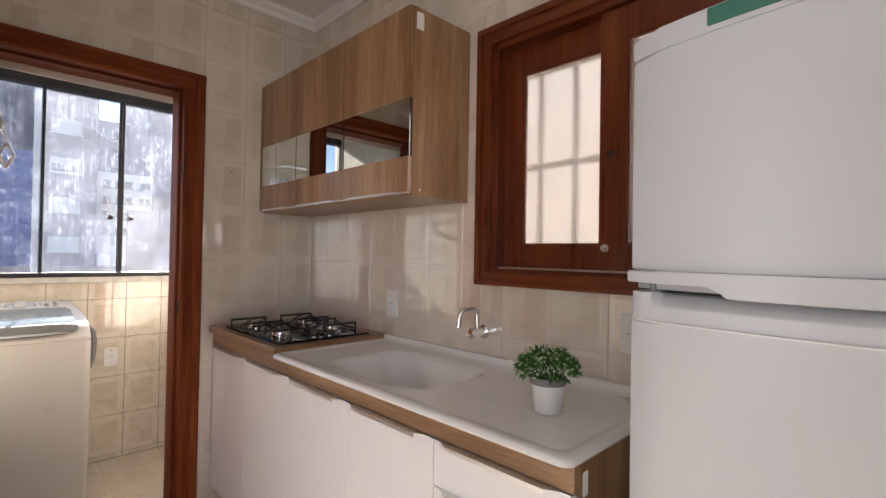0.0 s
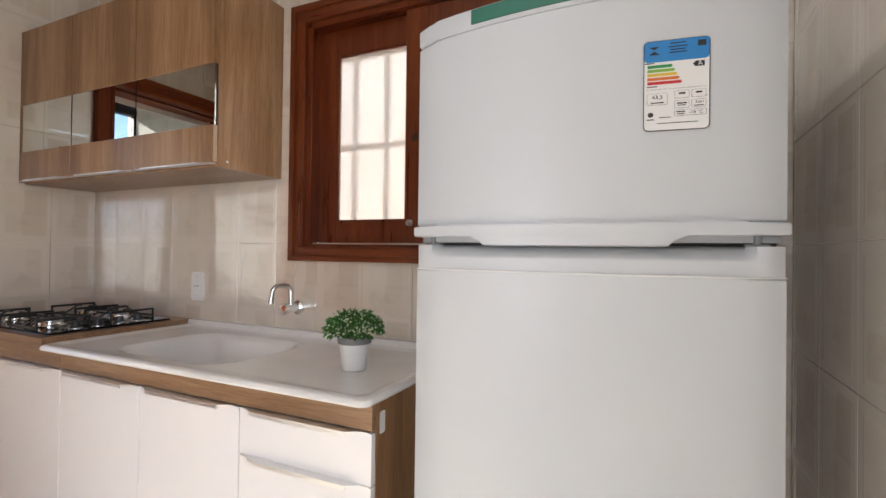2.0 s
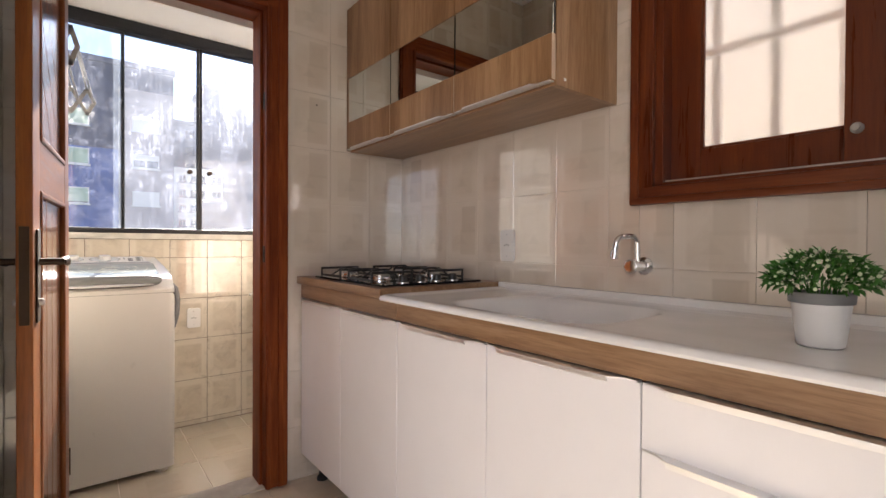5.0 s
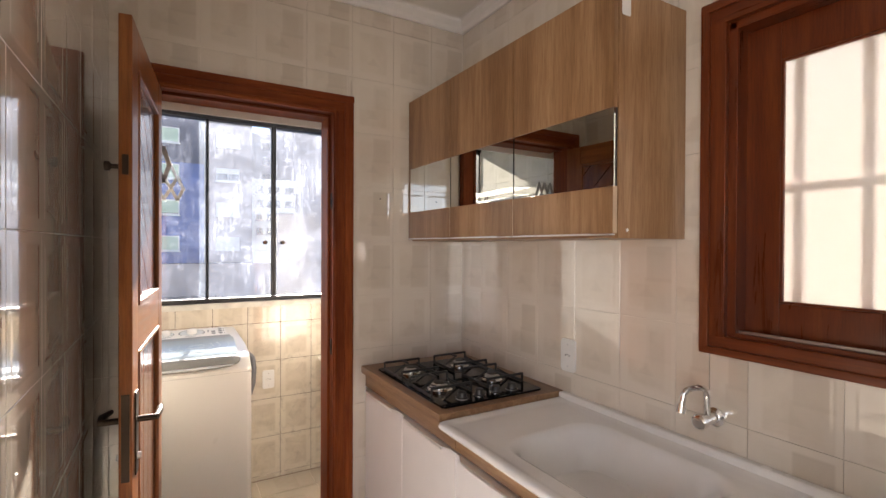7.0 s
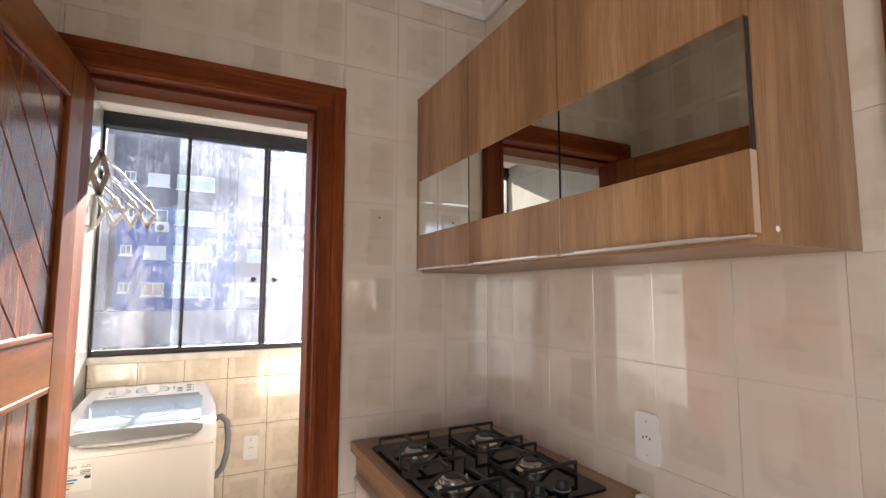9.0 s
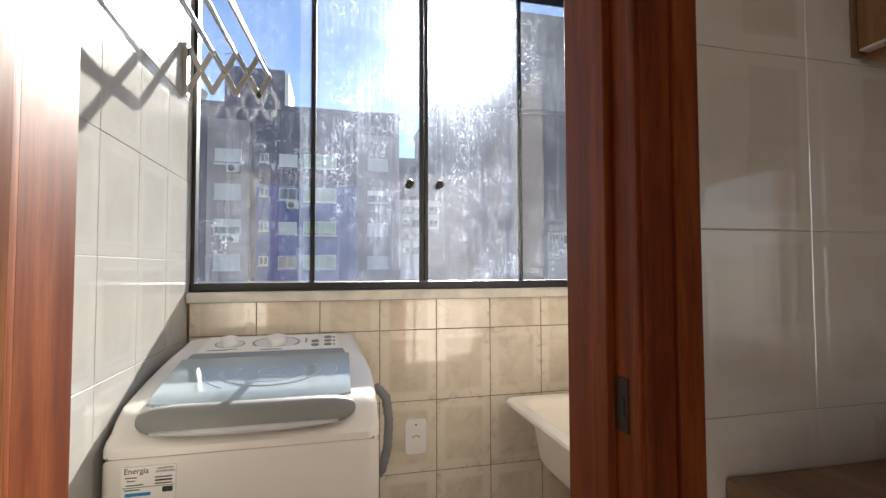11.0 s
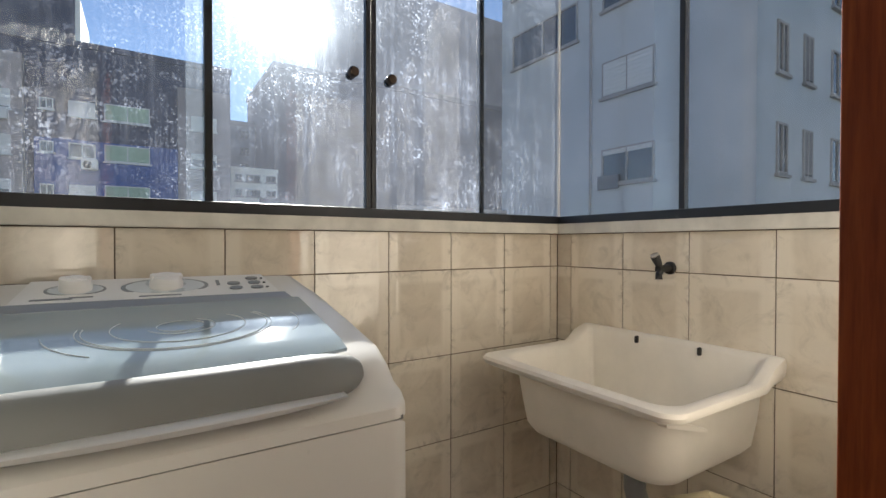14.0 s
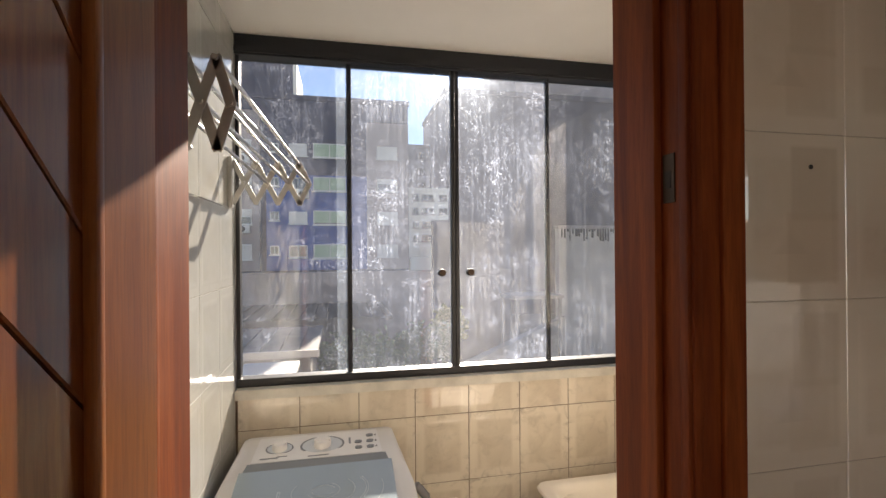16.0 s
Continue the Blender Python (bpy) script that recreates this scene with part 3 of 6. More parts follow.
# cornice along the kitchen ceiling
for nm, a, c in (("cornice", (EAST, SOUTH), (EAST, NORTH)), ("cornice", (WEST, NORTH), (EAST, NORTH)), ("cornice", (WEST, 0.78), (WEST, NORTH)), ("cornice", (-0.14, SOUTH), (EAST, SOUTH))):
    dx, dy = c[0] - a[0], c[1] - a[1]
    ln = math.hypot(dx, dy)
    prof = [(0, 0), (0.012, 0), (0.018, 0.010), (0.020, 0.022), (0.032, 0.034), (0.040, 0.044), (0.040, 0.056), (0.052, 0.060), (0, 0.060)]
    inward = Vector((-1, 0)) if a[0] == c[0] == EAST else Vector((0, -1)) if a[1] == c[1] == NORTH else Vector((1, 0)) if a[0] == c[0] else Vector((0, 1))
    b = bmesh.new()
    ends = [[b.verts.new((p[0] + inward.x * o, p[1] + inward.y * o, CEIL - 0.060 + h)) for o, h in prof] for p in (a, c)]
    for i in range(len(prof)):
        k = (i + 1) % len(prof)
        b.faces.new((ends[0][i], ends[0][k], ends[1][k], ends[1][i]))
    b.faces.new(ends[0]), b.faces.new(ends[1])
    structure(nm, b, M_CORNICE, "white moulded plaster cornice", "cornice")

# laundry
wall_back = structure("wall_laundry_back", box(-0.40, RIGHT + 0.14, BACK + T, BACK + 0.12, -6.0, 1.068), M_GROUT_L, "low laundry wall with stained cream tiles", "wall")
wall_right = structure("wall_laundry_right", slab_with_holes("x", RIGHT + T, RIGHT + 0.12, (2.61, BACK + T), (-6.0, 1.068), []), M_GROUT_L, "low laundry wall with stained cream tiles", "wall")
wall_left = structure("wall_laundry_left", box(LEFT - 0.13, LEFT - T, 2.608, BACK + 0.12, -0.3, 2.6), M_GROUT, "laundry wall with pale grey-white tiles", "wall")
structure("ceiling_laundry", box(-0.40, RIGHT + 0.16, 2.608, BACK + 0.16, LCEIL, LCEIL + 0.12), M_PLASTER, "white laundry ceiling", "ceiling")
floor_laundry = structure("floor_laundry", box(-0.30, RIGHT + 0.12, 2.608, BACK + 0.05, -0.3, LFLOOR - T), M_GROUT, "cream glazed laundry floor", "floor")
structure("plaster_lintel", box(LEFT, RIGHT + 0.14, 2.6085, 2.616, 2.0, LCEIL), M_PLASTER, "white plaster above the laundry doorway", "wall")
structure("window_sill", prism([(LEFT + 0.002, 3.540), (RIGHT - 0.02, 3.540), (RIGHT - 0.02, 2.62), (RIGHT + 0.12, 2.62), (RIGHT + 0.12, 3.68), (LEFT + 0.002, 3.68)], 1.068, 1.100, 0.004), M_SILL, "worn pale stone sill under the laundry windows", "window sill", 40)
structure("facade", box(-8, -0.40, NORTH + 0.1, 2.75, -6, 7), M_CONC_L, "outer wall of the flat's own building", "facade")
# unseen screen wall, added so no blue sky shows through the frosted panes
structure("facade", box(3.2, 3.5, -5.0, 2.45, -6, 8), M_SKY_SCREEN, "unseen plain cream wall added to keep the sky out of the frosted panes", "facade")
structure("facade", box(RIGHT + 0.16, 1.58, -2.0, 2.608, -6, 0.9), M_CONC_L, "outer wall of the flat's own building", "facade")

# door casing and lining
casing = thing("door_casing", (0.35, NORTH, 0), "red-brown varnished wooden door casing round the laundry doorway", "door frame", kind="structure")
CW = 0.094
for nm, x0, x1 in (("casing_board", DOOR[1] - 0.003, DOOR[1] + CW - 0.003), ("casing_board", DOOR[0] - CW - 0.007, DOOR[0] - 0.007)):
    b = box(x0, x1, NORTH - 0.020, NORTH - 0.002, 0.0, DOOR[3] + 0.078, 0.004)
    e = x0 if x0 > 0.3 else x1
    s = 1 if x0 > 0.3 else -1
    box(min(e + s * 0.050, e + s * 0.088), max(e + s * 0.050, e + s * 0.088), NORTH - 0.028, NORTH - 0.018, 0.0, DOOR[3] + 0.078, 0.004, bm=b)
    box(min(e + s * 0.006, e + s * 0.020), max(e + s * 0.006, e + s * 0.020), NORTH - 0.025, NORTH - 0.018, 0.0, DOOR[3] + 0.006, 0.003, bm=b)
    part(nm, b, M_MAHOG, casing)
b = box(DOOR[0] - CW + 0.004, DOOR[1] + CW - 0.004, NORTH - 0.021, NORTH - 0.002, DOOR[3] - 0.003, DOOR[3] + 0.079, 0.004)
box(DOOR[0] - CW + 0.004, DOOR[1] + CW - 0.004, NORTH - 0.029, NORTH - 0.018, DOOR[3] + 0.047, DOOR[3] + 0.079, 0.004, bm=b)
box(DOOR[0], DOOR[1], NORTH - 0.026, NORTH - 0.018, DOOR[3] + 0.003, DOOR[3] + 0.017, 0.003, bm=b)
part("casing_head", b, M_MAHOG_H, casing)
part("jamb", box(DOOR[1], DOOR[1] + 0.030, NORTH - 0.004, NORTH + 0.140, LFLOOR, DOOR[3] + 0.028, 0.002), M_MAHOG, casing)
part("jamb", box(DOOR[0] - 0.038, DOOR[0] - 0.008, NORTH - 0.004, NORTH + 0.103, LFLOOR, DOOR[3] + 0.028, 0.002), M_MAHOG, casing)
part("door_stop", box(DOOR[1] - 0.013, DOOR[1], NORTH + 0.034, NORTH + 0.140, LFLOOR + 0.004, DOOR[3], 0.003), M_MAHOG, casing)
part("jamb_head", box(DOOR[0] - 0.008, DOOR[1], NORTH - 0.004, NORTH + 0.140, DOOR[3] - 0.001, DOOR[3] + 0.029, 0.002), M_MAHOG_H, casing)
part("stop_head", box(DOOR[0] - 0.008, DOOR[1], NORTH + 0.034, NORTH + 0.140, DOOR[3] - 0.014, DOOR[3] + 0.001, 0.003), M_MAHOG_H, casing)
for z in (1.655, 1.0):
    sp = part("strike_plate", box(DOOR[1] - 0.0025, DOOR[1] + 0.001, NORTH + 0.006, NORTH + 0.030, z - 0.035, z + 0.035, 0.001), M_BRONZE, casing, "tarnished strike plate")
    part("latch_hole", box(DOOR[1] - 0.0034, DOOR[1] - 0.002, NORTH + 0.012, NORTH + 0.024, z - 0.014, z + 0.010), M_DARK, sp)
for z in (0.3,):
    part("hinge", lathe([(0.007, z - 0.045), (0.007, z + 0.045)], (DOOR[0] - 0.009, NORTH - 0.006, 0), 10), M_BRONZE, casing, "dark hinge")
structure("threshold", box(DOOR[0] - 0.007, DOOR[1], NORTH - 0.004, NORTH + 0.136, -0.04, 0.004, 0.003), M_SILL, "pale stone threshold", "threshold")

# open door leaf, hinged on the west jamb
leaf = thing("door_1", (DOOR[0], NORTH - 0.010, 0.012), "open red-brown varnished door with diagonal planks above and upright planks below", "door")
DM = Matrix.Translation((DOOR[0] - 0.006, NORTH - 0.014, 0.0)) @ Matrix.Rotation(radians(-94.9), 4, "Z")
DW, DT, DZ0, DZ1 = 0.640, 0.030, 0.012, 2.030


def leaf_part(name, b, mat, label="", parent=None):
    b.transform(DM)
    return part(name, b, mat, parent or leaf, label)


# local x along the leaf from the hinge, local y from the kitchen face (0) to the wall-side face (-DT)
SW = 0.098
leaf_part("stile", box(0.0, SW, -DT, 0, DZ0, DZ1, 0.003), M_LEAFWOOD_SUNLIT)
leaf_part("stile", box(DW - SW, DW, -DT, 0, DZ0, DZ1, 0.003), M_LEAFWOOD_SUNLIT)
for z0, z1 in ((DZ0, 0.22), (1.170, 1.290), (1.925, DZ1)):
    leaf_part("rail", box(SW + 0.0005, DW - SW - 0.0005, -DT + 0.0005, -0.0005, z0, z1, 0.003), M_LEAFWOOD_SUNLIT_Y)


def poly_clip(pts, x0, x1, z0, z1):
    for ax, lim, sgn in ((0, x0, 1), (0, x1, -1), (1, z0, 1), (1, z1, -1)):
        out = []
        for i, p in enumerate(pts):
            q = pts[(i + 1) % len(pts)]
            dp, dq = sgn * (p[ax] - lim), sgn * (q[ax] - lim)
            if dp >= 0:
                out.append(p)
            if dp * dq < 0:
                f = dp / (dp - dq)
                out.append((p[0] + f * (q[0] - p[0]), p[1] + f * (q[1] - p[1])))
        pts = out
        if len(pts) < 3:
            return []
    return pts


STAND = Matrix(((1, 0, 0, 0), (0, 0, -1, 0), (0, 1, 0, 0), (0, 0, 0, 1)))  # outline (x, z) raised along -y


def planks(z0, z1, slope, pitch, phase=0.0):
    """Boards with bevelled joints; slope leans them."""
    x0, x1 = SW, DW - SW
    k = -12
    while k < 24:
        u0, u1 = x0 + phase + k * pitch, x0 + phase + (k + 1) * pitch - 0.0045
        h = z1 - z0
        pts = poly_clip([(u0, z0), (u1, z0), (u1 + slope * h, z1), (u0 + slope * h, z1)], x0, x1, z0, z1)
        k += 1
        if len(pts) < 3:
            continue
        area = abs(sum(pts[i][0] * pts[(i + 1) % len(pts)][1] - pts[(i + 1) % len(pts)][0] * pts[i][1] for i in range(len(pts)))) / 2
        if area < 0.0008:
            continue
        leaf_part("plank", prism(pts, 0.009, 0.020, 0.0016, 1, STAND, side=True), M_PLANK)


planks(1.290, 1.925, 1.0, 0.145, 0.023)
planks(0.22, 1.170, 0.0, 0.096)
leaf_part("panel_core", box(SW - 0.004, DW - SW + 0.004, -0.0165, -0.0145, 0.2, 1.94), M_DARK)
for z0, z1 in ((0.22, 1.170), (1.290, 1.925)):
    for y0, y1 in ((-0.010, 0.003), (-DT - 0.003, -0.020)):
        for x0, x1, a0, a1, mt in ((SW, SW + 0.014, z0, z1, M_LEAFWOOD_SUNLIT), (DW - SW - 0.014, DW - SW, z0, z1, M_LEAFWOOD_SUNLIT), (SW + 0.014, DW - SW - 0.014, z0, z0 + 0.014, M_LEAFWOOD_SUNLIT_Y), (SW + 0.014, DW - SW - 0.014, z1 - 0.014, z1, M_LEAFWOOD_SUNLIT_Y)):
            leaf_part("moulding", box(x0, x1, y0, y1, a0, a1, 0.004), mt)
for side, y in ((1, 0.0), (-1, -DT)):
    pl = leaf_part("handle_plate", box(DW - 0.072, DW - 0.032, min(y, y + side * 0.004), max(y, y + side * 0.004), 0.86, 1.075, 0.0015), M_BRONZE, "dark bronze handle plate")
    lv = tube([(DW - 0.052, y, 1.0), (DW - 0.052, y + side * 0.050, 1.0)], 0.008)
    tube([(DW - 0.052, y + side * 0.046, 1.0), (DW - 0.085, y + side * 0.050, 1.004), (DW - 0.125, y + side * 0.047, 0.998), (DW - 0.165, y + side * 0.044, 0.992)], [0.008, 0.0085, 0.008, 0.007], bm=lv)
    leaf_part("lever", lv, M_BRONZE, "dark bronze lever handle", pl)
    leaf_part("cylinder_lock", lathe([(0.009, 0), (0.009, side * 0.010), (0.006, side * 0.013)], (DW - 0.052, y, 0.905), 14, "y"), M_STEEL, "steel lock cylinder", pl)
leaf_part("lock_plate", box(DW - 0.001, DW + 0.002, -0.024, -0.006, 0.86, 1.08, 0.0008), M_BRONZE, "dark bronze lock face plate")
leaf_part("deadbolt_knob", lathe([(0.006, 0), (0.006, -0.022), (0.012, -0.026), (0.012, -0.036)], (DW - 0.045, -DT, 1.655), 14, "y"), M_BRONZE, "dark bolt knob")
leaf_part("deadbolt_plate", box(DW - 0.001, DW + 0.002, -0.022, -0.008, 1.63, 1.68, 0.0008), M_BRONZE, "dark bolt plate")

# kitchen window: casing, sliding sashes with frosted panes, iron grille outside
win = thing("window_1", (EAST, 0.57, WIN[2]), "red-brown varnished wooden sliding window with frosted panes", "window", kind="structure")
y0, y1, z0, z1 = WIN
C = 0.066
for a0, a1, b0, b1, mt in ((y1, y1 + C, z0 - C + 0.013, z1 + C, M_WINWOOD_SHADED), (y0 - C, y0, z0 - C + 0.013, z1 + C, M_WINWOOD_SHADED)):
    b = box(EAST - 0.020, EAST - 0.002, a0, a1, b0, b1, 0.004)
    o0, o1 = (a1 - 0.026, a1) if a0 >= y1 else (a0, a0 + 0.026)
    box(EAST - 0.029, EAST - 0.018, o0, o1, b0, b1, 0.004, bm=b)
    part("casing_board", b, mt, win)
for b0, b1, top in ((z1, z1 + C, 1), (z0 - C + 0.013, z0, 0)):
    b = box(EAST - 0.0205, EAST - 0.002, y0 - C + 0.001, y1 + C - 0.001, b0 + 0.0005, b1 - 0.0005, 0.004)
    o0, o1 = (b1 - 0.026, b1 - 0.0005) if top else (b0 + 0.0005, b0 + 0.022)
    box(EAST - 0.0295, EAST - 0.018, y0 - C + 0.001, y1 + C - 0.001, o0, o1, 0.004, bm=b)
    part("casing_board", b, M_WINWOOD_SHADED_Y, win)
for a0, a1, b0, b1, mt in ((y1 - 0.022, y1 + 0.019, z0, z1, M_WINWOOD_SHADED), (y0 - 0.019, y0 + 0.022, z0, z1, M_WINWOOD_SHADED), (y0, y1, z1 - 0.022, z1 + 0.019, M_WINWOOD_SHADED_Y), (y0, y1, z0 - 0.019, z0 + 0.010, M_WINWOOD_SHADED_Y)):
    part("frame_board", box(EAST - 0.004, EAST + 0.158, a0, a1, b0, b1, 0.003), mt, win)
part("track", box(EAST + 0.012, EAST + 0.020, y0 + 0.022, y1 - 0.022, z0 + 0.010, z0 + 0.016), M_ALU, win, "worn metal window track")


def sash(ya, yb, xf):
    fr = 0.088
    zz0, zz1 = z0 + 0.012, z1 - 0.024
    b = None
    for a0, a1, b0, b1 in ((ya, ya + fr, zz0, zz1), (yb - fr, yb, zz0, zz1), (ya + fr, yb - fr, zz1 - fr - 0.010, zz1), (ya + fr, yb - fr, zz0, zz0 + 0.084)):
        b = box(xf, xf + 0.030, a0, a1, b0, b1, 0.003, bm=b)
    s = part("sash", b, M_WINWOOD_SHADED, win)
    part("pane", box(xf + 0.013, xf + 0.017, ya + fr - 0.006, yb - fr + 0.006, zz0 + 0.078, zz1 - fr - 0.004), M_FROST, s, "bright frosted glass pane")
    for a0, a1, b0, b1 in ((ya + fr, ya + fr + 0.007, zz0 + 0.084, zz1 - fr - 0.010), (yb - fr - 0.007, yb - fr, zz0 + 0.084, zz1 - fr - 0.010), (ya + fr, yb - fr, zz1 - fr - 0.017, zz1 - fr - 0.010), (ya + fr, yb - fr, zz0 + 0.084, zz0 + 0.091)):
        part("glazing_bead", box(xf + 0.002, xf + 0.012, a0, a1, b0, b1, 0.002), M_WINWOOD_SHADED, s)
    return s


s1 = sash(0.612, 1.110, EAST + 0.044)
s2 = sash(0.036, 0.708, EAST + 0.012)
part("window_latch", lathe([(0.012, 0), (0.012, -0.006), (0.007, -0.010), (0.007, -0.018)], (EAST + 0.012, 0.685, 1.300), 14, "x"), M_STEEL, s2, "small worn metal window knob")
part("keyhole", lathe([(0.013, 0), (0.013, -0.002), (0.006, -0.003)], (EAST + 0.012, 0.668, 1.590), 14, "x"), M_BRONZE, s2, "dark round keyhole plate")
grille = thing("window_grille", (EAST + 0.20, 0.57, 1.2), "white iron security grille outside the frosted window", "window grille")
for yy in (-0.01, 0.14, 0.29, 0.44, 0.59, 0.74, 0.89, 1.04):
    part("bar", box(EAST + 0.185, EAST + 0.201, yy - 0.012, yy + 0.012, 1.16, 2.11), M_PLASTIC_W, grille)
for zz in (1.255, 1.62, 1.985):
    part("crossbar", box(EAST + 0.175, EAST + 0.186, -0.04, 1.17, zz - 0.012, zz + 0.012), M_PLASTIC_W, grille)
for yy in (-0.03, 1.16):
    part("bracket", box(EAST + 0.155, EAST + 0.203, yy - 0.012, yy + 0.012, 1.60, 1.62), M_PLASTIC_W, grille)

# laundry glazing
GY, GX = 3.602, 1.338
glz = thing("window_2", (0.6, GY, 1.10), "black-framed sliding glass panes, dusty and streaked", "window", kind="structure")
part("bottom_track", box(LEFT, GX + 0.020, GY - 0.024, GY + 0.030, 1.100, 1.128, 0.003), M_BLACKFRAME, glz)
b = box(LEFT, GX + 0.020, GY - 0.030, GY + 0.034, 2.215, LCEIL - 0.001, 0.003)
box(LEFT, GX - 0.020, GY - 0.037, GY - 0.029, 2.222, 2.242, 0.002, bm=b)
part("top_track", b, M_BLACKFRAME, glz)
part("wall_profile", box(LEFT, LEFT + 0.012, GY - 0.016, GY + 0.022, 1.128, 2.215), M_BLACKFRAME, glz)
PANES = ((-0.118, 0.252, 0.012), (0.203, 0.628, -0.006), (0.634, 1.008, -0.006), (1.000, 1.332, 0.012))
for k, (a0, a1, dy) in enumerate(PANES):
    p = part("pane", box(a0, a1, GY + dy - 0.003, GY + dy + 0.003, 1.126, 2.218), M_GLASS_DUSTY if k in (1, 2) else M_GLASS_DIRTY, glz, "dusty streaked glass pane")
for xc, w, dy in ((0.247, 0.0085, 0.004), (0.622, 0.007, -0.006), (0.638, 0.007, -0.006), (1.003, 0.0075, 0.004)):
    part("stile", box(xc - w, xc + w, GY + dy - 0.010, GY + dy + 0.010, 1.126, 2.217, 0.002), M_BLACKFRAME, glz)
for xc in (0.578, 0.686):
    k = part("knob", lathe([(0.006, -0.005), (0.013, -0.008), (0.014, -0.022), (0.011, -0.027)], (xc, GY - 0.006, 1.473), 16, "y"), M_BRONZE, glz, "small round dark metal knob")
    part("knob_disc", lathe([(0.011, 0.004), (0.012, 0.012)], (xc, GY - 0.006, 1.473), 16, "y"), M_BLACK, k)
gls = thing("window_3", (GX, 3.0, 1.10), "black-framed sliding side panes of the laundry, lightly dusty", "window", kind="structure")
part("bottom_track", box(GX - 0.024, GX + 0.030, 2.62, GY - 0.026, 1.100, 1.1275, 0.003), M_BLACKFRAME, gls)
part("top_track", box(GX - 0.030, GX + 0.034, 2.62, GY - 0.032, 2.215, LCEIL - 0.002, 0.003), M_BLACKFRAME, gls)
for a0, a1, dx in ((3.150, 3.592, 0.008), (2.640, 3.235, -0.008)):
    part("pane", box(GX + dx - 0.003, GX + dx + 0.003, a0, a1, 1.126, 2.218), M_GLASS_SIDE, gls, "lightly dusty glass pane")
for yc in (3.152, 2.642):
    part("stile", box(GX - 0.012, GX + 0.010, yc - 0.008, yc + 0.008, 1.126, 2.217, 0.002), M_BLACKFRAME, gls)
part("knob", lathe([(0.006, 0.004), (0.013, -0.004), (0.014, -0.022), (0.011, -0.027)], (GX - 0.010, 2.72, 1.473), 16, "x"), M_BRONZE, gls, "small round dark metal knob")
part("corner_seal", box(GX - 0.003, GX + 0.003, GY - 0.006, GY + 0.002, 1.128, 2.216), M_PLASTIC_W, gls, "clear white corner seal")

# ---------- kitchen things ----------
# wall cabinet
CX, CY0, CY1, CZ0, CZ1 = 1.052, 1.250, 2.462, 1.478, 2.148
cab = thing("wall_cabinet", ((CX + EAST) / 2, (CY0 + CY1) / 2, CZ0), "brown wood-grain wall cabinet with a mirrored band and steel pulls", "cabinet")
W = EAST - 0.002
part("side_panel", box(CX + 0.018, W, CY0, CY0 + 0.018, CZ0, CZ1, 0.001), M_OAK, cab)
part("side_panel", box(CX + 0.018, W, CY1 - 0.018, CY1, CZ0, CZ1, 0.001), M_OAK, cab)
part("bottom_panel", box(CX + 0.018, W, CY0 + 0.018, CY1 - 0.018, CZ0 + 0.001, CZ0 + 0.018, 0.001), M_OAK_Y, cab)
part("top_panel", box(CX + 0.018, W, CY0 + 0.018, CY1 - 0.018, CZ1 - 0.018, CZ1 - 0.001, 0.001), M_OAK_Y, cab)
part("back_panel", box(W - 0.006, W - 0.001, CY0 + 0.018, CY1 - 0.018, CZ0 + 0.018, CZ1 - 0.018), M_OAK, cab)
part("end_filler", box(CX + 0.001, CX + 0.0175, CY1 - 0.0005, NORTH - 0.001, CZ0 + 0.006, CZ1), M_OAK, cab)
part("sticker", prism(rrect(0, 0, 0.034, 0.062, 0.006), 0, 0.0006, m=Matrix.Translation((CX + 0.045, CY0 - 0.0004, CZ1 - 0.048)) @ Matrix.Rotation(radians(90), 4, "X")), M_PAPER, cab, "white paper sticker")
part("screw_cap", lathe([(0.005, 0.0), (0.004, -0.0015)], (CX + 0.055, CY0, CZ0 + 0.022), 12, "y"), M_PLASTIC_W, cab, "pale screw cap")
seams = [CY0, 1.668, 2.081, CY1]
for ya, yb in zip(seams, seams[1:]):
    ya, yb = ya + 0.0019, yb - 0.0019
    d = part("door", box(CX, CX + 0.016, ya, yb, 1.822, CZ1 - 0.001, 0.0015), M_OAK, cab)
    part("lower_strip", box(CX - 0.001, CX + 0.016, ya, yb, CZ0 + 0.012, 1.615, 0.0015), M_OAK, d)
    part("edge_band", box(CX, CX + 0.0152, ya - 0.0008, ya - 0.0001, CZ0 + 0.014, 1.6145), M_EDGE, d, "pale edge of the lower strip")
    part("mirror_band", box(CX + 0.004, CX + 0.010, ya + 0.0012, yb - 0.0012, 1.6155, 1.8215), M_MIRROR, d, "smoked mirror band")
    part("mirror_back", box(CX + 0.0105, CX + 0.016, ya, yb, 1.6155, 1.8215), M_DARK, d)
    b = prism([(CX - 0.016, ya + 0.060), (CX - 0.016, yb - 0.060), (CX - 0.004, yb - 0.045), (CX - 0.004, yb - 0.004), (CX + 0.014, yb - 0.004), (CX + 0.014, ya + 0.004), (CX - 0.004, ya + 0.004), (CX - 0.004, ya + 0.045)], CZ0 + 0.008, CZ0 + 0.0115, 0.0008)
    box(CX - 0.0175, CX - 0.015, ya + 0.060, yb - 0.060, CZ0 + 0.0072, CZ0 + 0.0125, 0.0008, bm=b)
    part("pull", b, M_PULL, d, "bent steel edge pull")

# base cabinets
BX, BZ0, BZ1 = 0.832, 0.112, 0.803


